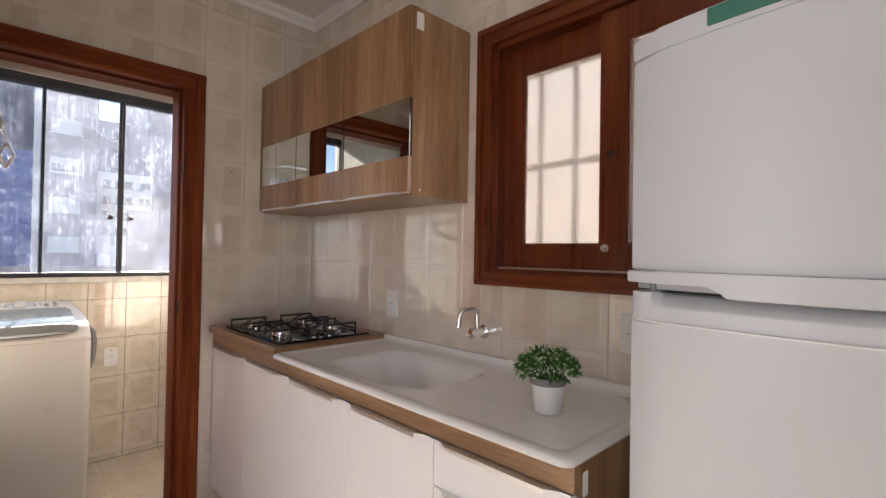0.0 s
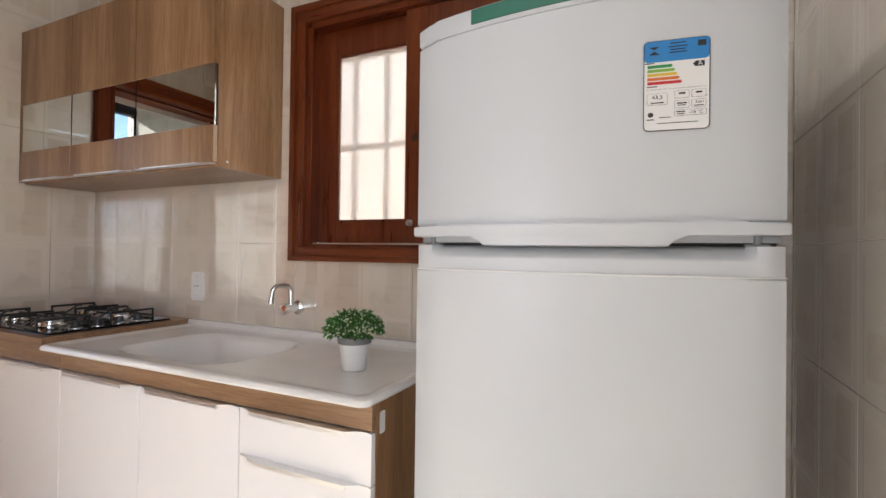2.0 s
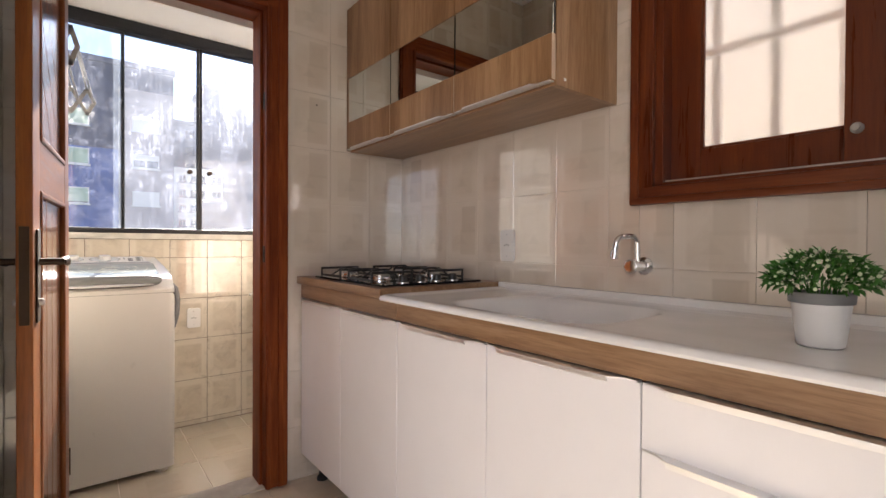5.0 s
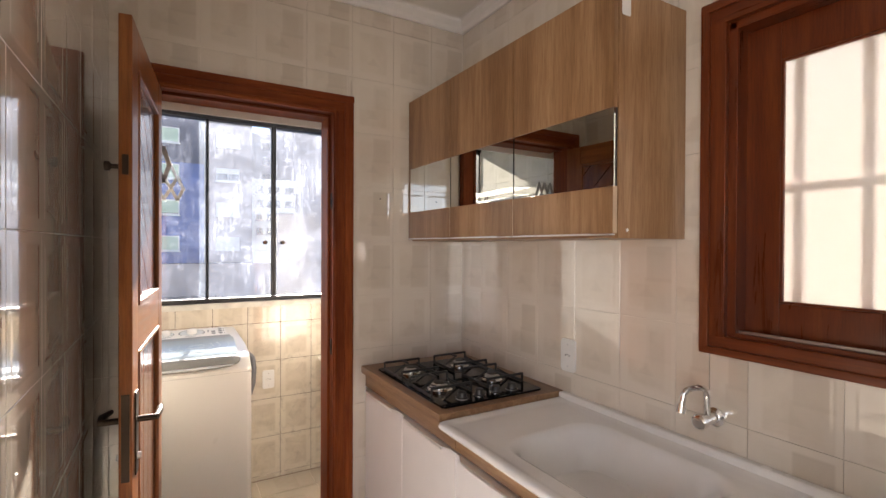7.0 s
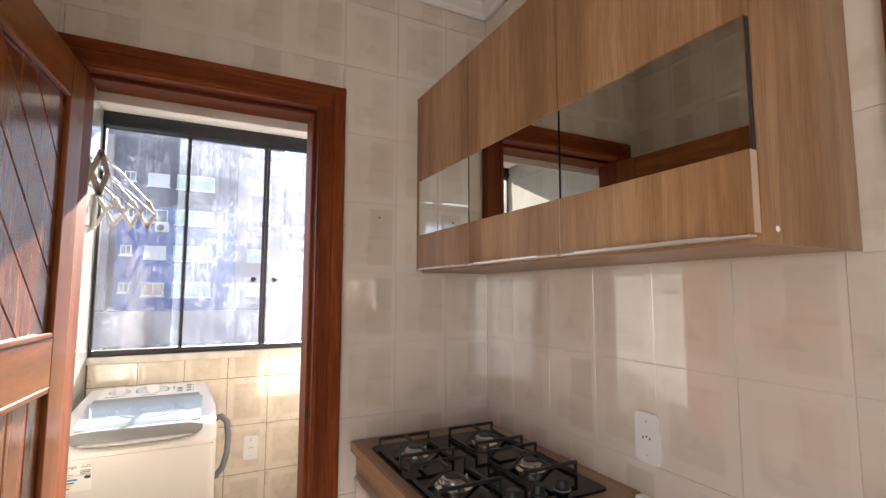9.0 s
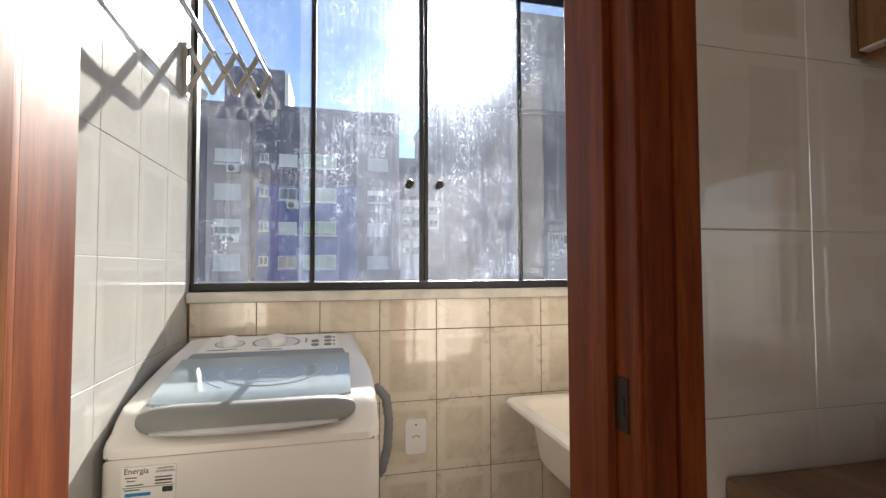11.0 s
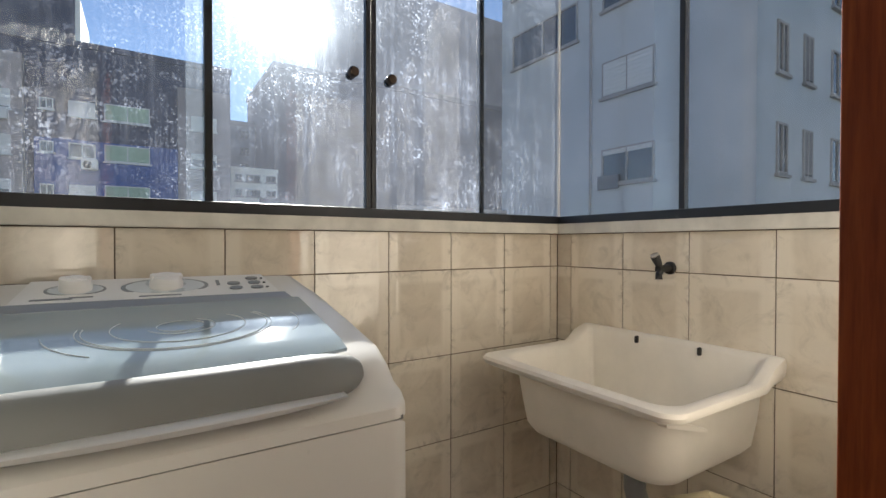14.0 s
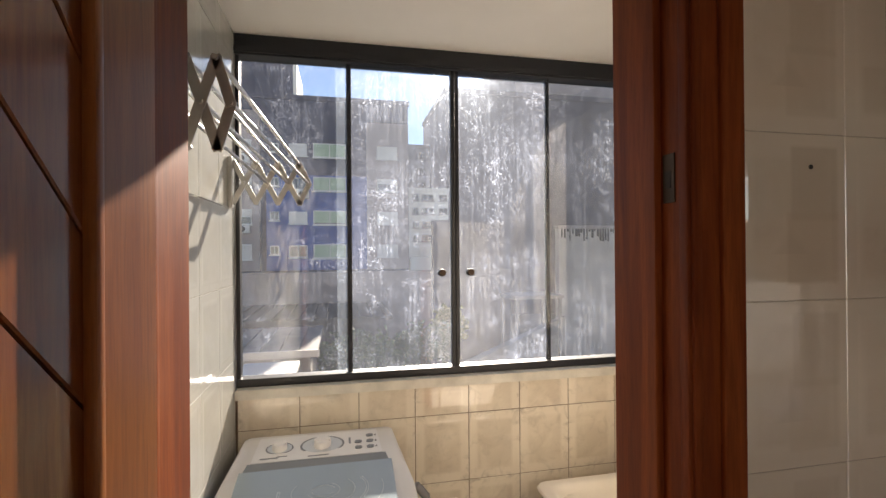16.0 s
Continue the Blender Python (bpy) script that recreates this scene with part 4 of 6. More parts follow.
def edge_pull(parent, ya, yb, z):
    """A bent steel strip along a front's top edge, wider in the middle."""
    b = prism([(BX - 0.022, ya + 0.055), (BX - 0.022, yb - 0.055), (BX - 0.005, yb - 0.032), (BX - 0.005, yb - 0.006), (BX + 0.014, yb - 0.006), (BX + 0.014, ya + 0.006), (BX - 0.005, ya + 0.006), (BX - 0.005, ya + 0.032)], z + 0.0005, z + 0.0040, 0.001)
    box(BX - 0.0235, BX - 0.0205, ya + 0.055, yb - 0.055, z - 0.006, z + 0.0046, 0.001, bm=b)
    return part("pull", b, M_PULL, parent, "bent steel edge pull")


def base_cabinet(name, y0c, y1c, fronts, label, right_end=False):
    c = thing(name, (1.1, (y0c + y1c) / 2, 0), label, "cabinet", "base cabinets under the worktop")
    for ya in (y0c, y1c - 0.016):
        part("side_panel", box(BX + 0.0165, EAST - 0.003, ya, ya + 0.016, BZ0, 0.8655, 0.001), M_OAK_X if not right_end else M_OAK, c)
    part("bottom_panel", box(BX + 0.0165, EAST - 0.003, y0c + 0.016, y1c - 0.016, BZ0, BZ0 + 0.016), M_OAK_Y, c)
    part("back_panel", box(EAST - 0.012, EAST - 0.004, y0c + 0.016, y1c - 0.016, BZ0 + 0.016, 0.84), M_OAK, c)
    part("apron", box(BX - 0.001, BX + 0.0162, y0c + 0.0005, y1c - 0.0005, BZ1 + 0.0055, 0.8655, 0.001), M_OAK_Y, c, "brown wood-grain rail under the top")
    for kind, ya, yb, za, zb in fronts:
        f = part(kind, box(BX, BX + 0.016, ya + 0.0014, yb - 0.0014, za + 0.0015, zb - 0.0015, 0.0015), M_WHITE, c, "glossy white front")
        edge_pull(f, ya, yb, zb - 0.001)
    for yy in (y0c + 0.06, y1c - 0.06):
        for xx in (BX + 0.075, EAST - 0.08):
            part("foot", lathe([(0.024, 0.0), (0.024, 0.012), (0.015, 0.020), (0.015, 0.090), (0.022, 0.095), (0.022, BZ0 + 0.001)], (xx, yy, 0), 14), M_RUBBER, c, "black plastic foot")
    if right_end:
        part("sticker", prism(rrect(0, 0, 0.022, 0.050, 0.005), 0, 0.0006, m=Matrix.Translation((BX + 0.040, y0c - 0.0002, 0.818)) @ Matrix.Rotation(radians(90), 4, "X")), M_PAPER, c, "torn white sticker")
    return c


base_cabinet("cooktop_cabinet", 1.671, 2.462, [("door", 1.671, 2.068, BZ0, BZ1), ("door", 2.068, 2.462, BZ0, BZ1)], "base cabinet with two glossy white doors and a brown carcass")
base_cabinet("sink_cabinet", 0.470, 1.670, [("door", 1.265, 1.670, BZ0, BZ1), ("door", 0.868, 1.265, BZ0, BZ1), ("drawer", 0.470, 0.868, 0.686, BZ1), ("drawer", 0.470, 0.868, 0.569, 0.686), ("drawer", 0.470, 0.868, 0.340, 0.569), ("drawer", 0.470, 0.868, BZ0, 0.340)], "sink base cabinet with white doors and drawers, brown ends", True)

wt = single("worktop", box(0.812, EAST - 0.001, 1.742, NORTH - 0.004, 0.870, 0.902, 0.002), M_OAK_Y, "brown wood-grain worktop under the cooktop", "worktop", (1.09, 2.1, 0.870))
single("worktop_riser", box(BX + 0.0165, EAST - 0.004, 1.747, NORTH - 0.008, 0.8658, 0.8695), M_OAK_Y, "brown strip below the worktop", "trim", (1.09, 2.1, 0.8658))

# sink top with moulded bowl
SX0, SX1, SY0, SY1 = 0.796, EAST - 0.001, 0.462, 1.741


def rect_ring(x0, x1, y0r, y1r, r, z, n=6):
    return [(x, y, z) for x, y in rrect((x0 + x1) / 2, (y0r + y1r) / 2, x1 - x0, y1r - y0r, r, n)]


def inset_ring(d, r, z):
    return rect_ring(SX0 + d, SX1 - d, SY0 + d, SY1 - d, r, z)


def bowl(d, r, z):
    return rect_ring(0.890 + d, 1.262 - d, 1.020 + d, 1.520 - d, r, z)


sink = thing("sink", (1.08, 1.1, 0.866), "white synthetic marble sink top with a moulded bowl", "sink")
rings = [inset_ring(0.010, 0.02, 0.866), inset_ring(0.002, 0.026, 0.868), inset_ring(0.0, 0.028, 0.873), inset_ring(0.003, 0.028, 0.881), inset_ring(0.010, 0.028, 0.885), inset_ring(0.022, 0.028, 0.886), inset_ring(0.034, 0.028, 0.881), inset_ring(0.050, 0.03, 0.877)]
rings += [bowl(-0.012, 0.10, 0.876), bowl(0.0, 0.10, 0.872), bowl(0.014, 0.095, 0.855), bowl(0.030, 0.09, 0.80), bowl(0.052, 0.08, 0.755), bowl(0.085, 0.07, 0.745)]
b = loft(rings, close_bottom=False)
box(SX1 - 0.030, SX1 - 0.0005, SY0 + 0.02, SY1 - 0.005, 0.872, 0.903, 0.006, 3, bm=b)
part("basin", b, M_MARBLE, sink)
part("drain", lathe([(0.040, 0.7455), (0.040, 0.749), (0.032, 0.7495), (0.028, 0.747), (0.010, 0.746)], (1.076, 1.27, 0), 20), M_STEEL, sink, "steel drain")
for k, (w, dy) in enumerate(((0.030, 0.0), (0.050, 0.012), (0.020, 0.004))):
    part("printed_mark", box(1.300 - k * 0.010, 1.303 - k * 0.010, 0.560 - w / 2 + dy, 0.560 + w / 2 + dy, 0.8795, 0.8802), M_PLASTIC_G, sink)

# cooktop
HOB_Z = 0.9025
hob = thing("cooktop", (1.08, 2.10, HOB_Z), "four-burner gas cooktop of black glass with iron pan supports", "cooktop")
part("glass", prism(rrect(1.070, 2.070, 0.440, 0.580, 0.012), HOB_Z, HOB_Z + 0.007, 0.002), M_HOBGLASS, hob)
HZ = HOB_Z + 0.007
for bx, by, r in ((0.945, 2.220, 0.043), (0.943, 1.967, 0.050), (1.192, 1.972, 0.043), (1.196, 2.226, 0.043)):
    bu = part("burner", lathe([(r, HZ), (r, HZ + 0.003), (r * 0.82, HZ + 0.008), (r * 0.80, HZ + 0.014), (r * 0.62, HZ + 0.016)], (bx, by, 0), 28), M_CHROME, hob, "steel burner ring")
    part("burner_cap", lathe([(r * 0.66, HZ + 0.016), (r * 0.66, HZ + 0.021), (r * 0.52, HZ + 0.025), (r * 0.2, HZ + 0.0255)], (bx, by, 0), 28), M_STEEL, bu, "domed steel burner cap")
    part("cap_top", lathe([(r * 0.50, HZ + 0.0250), (r * 0.46, HZ + 0.0275), (r * 0.15, HZ + 0.0285)], (bx, by, 0), 28), M_BLACK, bu, "black enamelled cap top")
    part("igniter", lathe([(0.003, HZ + 0.002), (0.003, HZ + 0.018), (0.001, HZ + 0.020)], (bx + r * 0.9, by + 0.012, 0), 8), M_PLASTIC_W, bu)
    sp = part("pan_support", box(bx - 0.084, bx + 0.084, by - 0.092, by - 0.085, HZ + 0.030, HZ + 0.039, 0.001), M_BLACK, hob, "black iron pan support")
    for nm, bb in (("bar", box(bx - 0.084, bx + 0.084, by + 0.085, by + 0.092, HZ + 0.030, HZ + 0.039, 0.001)),
                   ("bar", box(bx - 0.087, bx - 0.081, by - 0.092, by + 0.092, HZ + 0.003, HZ + 0.012, 0.001)),
                   ("bar", box(bx + 0.081, bx + 0.087, by - 0.092, by + 0.092, HZ + 0.003, HZ + 0.012, 0.001)),
                   ("finger", box(bx - 0.004, bx + 0.004, by - 0.088, by - 0.030, HZ + 0.032, HZ + 0.040, 0.001)),
                   ("finger", box(bx - 0.004, bx + 0.004, by + 0.030, by + 0.088, HZ + 0.032, HZ + 0.040, 0.001)),
                   ("finger", prism([(0, 0), (0.056, 0.034), (0.056, 0.040), (0, 0.006)], -0.003, 0.003, m=Matrix.Translation((bx - 0.084, by, HZ + 0.004)) @ Matrix.Rotation(radians(90), 4, "X"))),
                   ("finger", prism([(0, 0), (0.056, 0.034), (0.056, 0.040), (0, 0.006)], -0.003, 0.003, m=Matrix.Translation((bx + 0.084, by, HZ + 0.004)) @ Matrix.Rotation(radians(180), 4, "Z") @ Matrix.Rotation(radians(90), 4, "X")))):
        part(nm, bb, M_BLACK, sp)
    for sx in (-0.084, 0.084):
        for sy in (-0.0885, 0.0885):
            part("post", box(bx + sx - 0.003, bx + sx + 0.003, by + sy - 0.004, by + sy + 0.004, HZ, HZ + 0.038, 0.001), M_BLACK, sp)
for k in range(4):
    kx = 0.955 + 0.075 * k
    kn = part("knob", lathe([(0.021, HZ), (0.021, HZ + 0.004), (0.017, HZ + 0.006), (0.015, HZ + 0.024), (0.012, HZ + 0.026)], (kx, 1.828, 0), 18), M_BLACK, hob, "black control knob")
    part("knob_ring", lathe([(0.0225, HZ), (0.0225, HZ + 0.0025)], (kx, 1.828, 0), 18), M_STEEL, kn)

# tap
tap = thing("tap", (EAST - 0.03, 1.155, 0.985), "chrome wall tap with a swan-neck spout", "tap")
part("flange", lathe([(0.026, 0.0), (0.026, -0.006), (0.018, -0.014), (0.014, -0.016)], (EAST - 0.0005, 1.155, 0.985), 22, "x"), M_CHROME, tap)
part("body", tube([(EAST - 0.014, 1.155, 0.985), (EAST - 0.060, 1.155, 0.985)], 0.015, 16), M_CHROME, tap)
part("handle", lathe([(0.012, -0.060), (0.020, -0.064), (0.020, -0.082), (0.014, -0.086)], (EAST, 1.155, 0.985), 16, "x"), M_CHROME, tap)
pts = [(EAST - 0.042, 1.155, 0.992), (EAST - 0.042, 1.156, 1.050), (EAST - 0.044, 1.157, 1.062), (EAST - 0.052, 1.161, 1.070), (EAST - 0.062, 1.166, 1.072), (EAST - 0.088, 1.178, 1.070), (EAST - 0.098, 1.182, 1.064), (EAST - 0.104, 1.185, 1.052), (EAST - 0.108, 1.187, 1.024)]
part("spout", tube(pts, 0.0085, 12), M_CHROME, tap)
part("aerator", tube([(EAST - 0.107, 1.187, 1.028), (EAST - 0.110, 1.188, 1.006)], 0.0115, 14), M_CHROME, tap)

# potted plant
plant = thing("potted_plant", (1.035, 0.664, 0.8775), "small bushy green artificial plant in a white pot with grey rim", "plant")
PZ = 0.8775
part("pot", lathe([(0.030, PZ), (0.033, PZ + 0.002), (0.0415, PZ + 0.072), (0.0435, PZ + 0.0725)], (1.035, 0.664, 0), 32), M_PLASTIC_W, plant, "white ceramic pot")
part("pot_rim", lathe([(0.0437, PZ + 0.0725), (0.0455, PZ + 0.0735), (0.0465, PZ + 0.090), (0.0440, PZ + 0.091), (0.040, PZ + 0.080)], (1.035, 0.664, 0), 32), M_POT_GREY, plant, "grey pot rim")
rnd = random.Random(4)
b, bb = bmesh.new(), bmesh.new()
for i in range(900):
    th, ph = rnd.uniform(0, 2 * math.pi), math.acos(rnd.uniform(-0.02, 1.0))
    r = rnd.uniform(0.55, 1.0) ** 0.6
    c = Vector((1.035 + 0.076 * r * math.sin(ph) * math.cos(th), 0.664 + 0.076 * r * math.sin(ph) * math.sin(th), PZ + 0.100 + 0.062 * r * math.cos(ph)))
    m = Matrix.Translation(c) @ Euler((rnd.uniform(-1, 1), rnd.uniform(-1, 1), th)).to_matrix().to_4x4()
    ln, wd = rnd.uniform(0.012, 0.020), rnd.uniform(0.0028, 0.0048)
    q = [m @ Vector(p) for p in ((0, 0, 0), (ln * 0.45, wd, 0.0012), (ln, 0, -0.001), (ln * 0.45, -wd, 0.0012))]
    b.faces.new([b.verts.new(p) for p in q])
    if i % 4 == 0:
        c = c + (c - Vector((1.035, 0.664, PZ + 0.09))) * 0.08
        bmesh.ops.create_icosphere(bb, subdivisions=1, radius=rnd.uniform(0.0022, 0.0036), matrix=Matrix.Translation(c))
for i in range(36):
    th = rnd.uniform(0, 2 * math.pi)
    rr = rnd.uniform(0.02, 0.062)
    tube([(1.035 + 0.02 * math.cos(th), 0.664 + 0.02 * math.sin(th), PZ + 0.078), (1.035 + rr * math.cos(th), 0.664 + rr * math.sin(th), PZ + 0.13 - rr * 0.4)], 0.0010, 5, bm=b)
tagged(part("leaves", b, M_LEAF, plant, "dense small green leaves", 0), kind="stuff")
tagged(part("buds", bb, M_BUD, plant, "tiny pale buds"), kind="stuff")

# sockets
def wall_socket(name, c, axis, w, h, label):
    s = thing(name, c, label, "socket", "white wall sockets")
    rot = {"x": Matrix.Rotation(radians(-90), 4, "Z"), "y": Matrix.Identity(4)}[axis]
    m = Matrix.Translation(c) @ rot @ Matrix.Rotation(radians(90), 4, "X")
    part("plate", prism(rrect(0, 0, w, h, 0.010), 0.0005, 0.009, 0.003, m=m), M_PLASTIC_W, s)
    part("insert", prism(rrect(0, 0, w * 0.48, h * 0.20, 0.003), 0.009, 0.0105, 0.0008, m=m), M_PLASTIC_W, s)
    for dx in (-0.010, 0, 0.010):
        part("pin_hole", prism(rrect(dx, 0.0035 if dx == 0 else 0.0, 0.0052, 0.0052, 0.0025), 0.0104, 0.0109, m=m), M_DARK, s)
    for dz in (-h * 0.34, h * 0.34):
        part("screw", prism(rrect(0, dz, 0.006, 0.006, 0.0028), 0.009, 0.0098, m=m), M_STEEL, s)
    return s


wall_socket("wall_socket", (EAST, 1.710, 1.043), "x", 0.072, 0.122, "white wall socket plate beside the cooktop")
wall_socket("wall_socket", (EAST, 0.588, 1.050), "x", 0.076, 0.116, "white wall socket plate behind the plant")
wall_socket("wall_socket", (0.594, BACK, 0.600), "y", 0.072, 0.116, "white wall socket plate beside the washing machine")
single("wall_plug", lathe([(0.0035, 0.0005), (0.0035, -0.002)], (0.905, NORTH, 1.675), 10, "y"), M_DARK, "small dark screw hole in the tile", "screw", (0.905, NORTH, 1.675))

# refrigerator
FY0, FY1, FX = -0.264, 0.354, 0.800
FYC, FHW = (FY0 + FY1) / 2, (FY1 - FY0) / 2
fridge = thing("refrigerator", (1.06, FYC, 0), "white two-door refrigerator with curved fronts and a green top band", "refrigerator")
BUL = 0.040


def front_x(y, d=0.0):
    return FX - BUL * (1 - ((y - FYC) / FHW) ** 2) - d


def door_outline(d=0.0, inset=0.0, back=0.868):
    ys = np.linspace(FY0 + inset, FY1 - inset, 25)
    pts = [(front_x(y, d) + (0.012 if k in (0, 24) else 0.003 if k in (1, 23) else 0), float(y)) for k, y in enumerate(ys)]
    return [(back, FY0 + inset)] + pts + [(back, FY1 - inset)]


part("cabinet", box(0.880, 1.330, FY0 + 0.006, FY1 - 0.006, 0.045, 1.624, 0.008), M_FRIDGE, fridge)
part("gasket", box(0.868, 0.880, FY0 + 0.014, FY1 - 0.014, 0.10, 1.615), M_PLASTIC_G, fridge, "grey door gasket")
fd = part("freezer_door", prism(door_outline(), 1.2505, 1.6115, 0.006, 3), M_FRIDGE, fridge)
part("lip", prism(door_outline(0.010, -0.004), 1.2300, 1.2500, 0.004), M_FRIDGE, fd)


def grip_ring(half, d, z):
    ys = [FYC - half + 2 * half * k / 18 for k in range(19)]
    return [(0.850, FYC - half, z)] + [(front_x(y, d), y, z) for y in ys] + [(0.850, FYC + half, z)]


part("grip", loft([grip_ring(0.146, 0.006, 1.2125), grip_ring(0.151, 0.0095, 1.2145), grip_ring(0.158, 0.0095, 1.2215), grip_ring(0.178, 0.0095, 1.2299)]), M_FRIDGE, fd, "drooping middle grip of the upper door")
# shade under the lip painted in: a near-black strip, then a grey one
part("gap", prism(door_outline(-0.038, 0.006), 1.2050, 1.2192), M_DARK, fridge, "gap between the doors, coloured dark for its shade")
part("grip_recess", prism(door_outline(-0.018, 0.004), 1.2194, 1.2299), M_FRIDGE_SHADE, fd, "recess behind the grip, its shade put in as grey")
ld = part("lower_door", prism(door_outline(), 0.060, 1.1655, 0.004, 3), M_FRIDGE, fridge)
# whiter material than the door paints the highlight along this line
part("door_bead", prism(door_outline(0.0015, -0.0008), 1.1657, 1.1682, 0.0008), M_PLASTIC_W, ld, "thin raised bead across the door, whitened for its highlight")


def band_ring(z, scoop):
    """The lower door's top band; its upper edge is scooped back between two full-height ends."""
    pts = []
    for k in range(49):
        y = FY0 + 0.001 + (FY1 - FY0 - 0.002) * k / 48
        e = min(y - FY0, FY1 - y)
        f = max(0.0, min(1.0, (e - 0.034) / 0.024))
        corner = 0.012 if k in (0, 48) else 0.004 if k in (1, 47) else 0.0
        pts.append((front_x(y, -0.003) + corner + scoop * f * f * (3 - 2 * f), y, z))
    return [(0.868, FY0 + 0.001, z)] + pts + [(0.868, FY1 - 0.001, z)]


part("handle_band", loft([band_ring(1.1684, 0.0), band_ring(1.1900, 0.0), band_ring(1.1945, 0.002), band_ring(1.2020, 0.012), band_ring(1.2090, 0.026), band_ring(1.2140, 0.034)]), M_FRIDGE, ld, "top band scooped back for the fingers")
for sgn in (-1, 1):
    yc = FYC + sgn * 0.272
    part("hinge_pin", lathe([(0.006, 1.2139), (0.006, 1.2300)], (0.812, yc, 0), 10), M_PLASTIC_G, fridge, "grey hinge pin")
    part("hinge_leaf", box(0.806, 0.862, yc - 0.016, yc + 0.016, 1.2139, 1.2175, 0.001), M_PLASTIC_G, fridge, "grey hinge leaf")
top = part("top_cap", prism(door_outline(0.002, 0.0), 1.6120, 1.6490, 0.006, 3), M_FRIDGE, fridge)
ys = np.linspace(FY0 + 0.02, FY1 - 0.128, 19)
part("green_band", prism([(0.80, FY0 + 0.02)] + [(front_x(float(y), 0.0055), float(y)) for y in ys] + [(0.80, FY1 - 0.128)], 1.6205, 1.6465, 0.001), M_GREEN_BAND, top, "dark green band")
part("nameplate", prism([(front_x(y, 0.0065), y) for y in (FYC + 0.024, FYC + 0.006, FYC - 0.012, FYC - 0.030)] + [(0.775, FYC - 0.030), (0.775, FYC + 0.024)], 1.628, 1.638), M_PANEL_G, top, "pale nameplate")
part("top_lid", box(0.850, 1.330, FY0 + 0.004, FY1 - 0.004, 1.6245, 1.6475, 0.006), M_FRIDGE, fridge)
for yy in (FY0 + 0.06, FY1 - 0.06):
    for xx in (0.90, 1.28):
        part("foot", lathe([(0.020, 0), (0.020, 0.03), (0.012, 0.034), (0.012, 0.047)], (xx, yy, 0), 12), M_RUBBER, fridge)

# energy label on the freezer door; local x to the right as read, local y up
ly = -0.114
lslope = math.atan2(2 * BUL * (ly - FYC) / FHW ** 2, 1)
LM = Matrix.Translation((front_x(ly, 0.0012), ly, 1.462)) @ Matrix.Rotation(-lslope, 4, "Z") @ Matrix.Rotation(radians(-90), 4, "Z") @ Matrix.Rotation(radians(90), 4, "X") @ Matrix.Diagonal((0.95, 0.89, 1, 1))
lab = part("energy_label", prism(rrect(0, 0, 0.098, 0.158, 0.008), 0, 0.0005, m=LM), M_INK, fd, "energy label with coloured arrows")


def mark(name, x, y, w, h, mat, lift=0.0008, r=0.0):
    part(name, prism(rrect(x, y, w, h, r or min(w, h) * 0.1, 3), 0.0004, lift, m=LM), mat, fd)


mark("label_paper", 0, 0, 0.0955, 0.1555, M_PAPER, 0.0008, 0.007)
part("label_header", prism(rrect(0, 0.0595, 0.0955, 0.0365, 0.006), 0.0006, 0.0011, m=LM), M_INK_BLUE, fd)
mark("label_badge", 0.037, 0.068, 0.012, 0.010, M_INK, 0.0014)
for k, (w, mt) in enumerate(((0.038, M_INK_GREEN), (0.0415, M_INK_LIME), (0.045, M_INK_YELLOW), (0.0485, M_INK_ORANGE), (0.052, M_INK_RED))):
    yk = 0.0335 - k * 0.0072
    part("label_arrow", prism([(-0.043, yk - 0.0026), (-0.043 + w - 0.003, yk - 0.0026), (-0.043 + w, yk), (-0.043 + w - 0.003, yk + 0.0026), (-0.043, yk + 0.0026)], 0.0006, 0.0012, m=LM), mt, fd)
part("label_grade", prism([(0.024, 0.033), (0.028, 0.0285), (0.041, 0.0285), (0.041, 0.0375), (0.028, 0.0375)], 0.0006, 0.0012, m=LM), M_INK, fd)
words("label_text", "A", 0.010, LM @ Matrix.Translation((0.0345, 0.033, 0.0015)), M_PAPER, fd)
mark("label_rule", 0, -0.0065, 0.088, 0.0006, M_INK)
for x, y, w, h in ((-0.028, -0.0235, 0.031, 0.0205), (0.0085, -0.0175, 0.0215, 0.0135), (0.033, -0.0175, 0.021, 0.0135), (0.0085, -0.0345, 0.0215, 0.0135), (0.033, -0.0345, 0.021, 0.0135), (0.021, -0.0495, 0.0465, 0.0105)):
    mark("label_box", x, y, w, h, M_INK, 0.0010, 0.0022)
    mark("label_box_fill", x, y, w - 0.0009, h - 0.0009, M_PAPER, 0.0012, 0.0020)
for tx, x, y, s in (("43,5", -0.028, -0.0205, 0.0098), ("324 l", 0.034, -0.033, 0.0062), ("-18 °C", 0.029, -0.0497, 0.0074)):
    words("label_text", tx, s, LM @ Matrix.Translation((x, y, 0.0014)), M_INK, fd)
for x, y, w, h in ((-0.028, -0.0300, 0.020, 0.0020), (0.0085, -0.0160, 0.010, 0.0030), (0.033, -0.0160, 0.009, 0.0030), (0.0085, -0.0330, 0.014, 0.0022), (0.0085, -0.0365, 0.012, 0.0014), (0.033, -0.0385, 0.014, 0.0014), (0.007, -0.0478, 0.013, 0.0020), (0.007, -0.0515, 0.012, 0.0014), (-0.038, -0.0590, 0.011, 0.0016), (-0.016, -0.0560, 0.018, 0.0012), (0.002, -0.0660, 0.060, 0.0010), (-0.040, 0.0395, 0.014, 0.0014), (-0.036, -0.0015, 0.016, 0.0014)):
    mark("label_bar", x, y, w, h, M_INK, 0.0015)
for y, w in ((0.072, 0.024), (0.066, 0.028), (0.061, 0.022), (0.056, 0.026)):
    mark("label_bar", 0.002, y, w, 0.0018, M_INK, 0.0015)
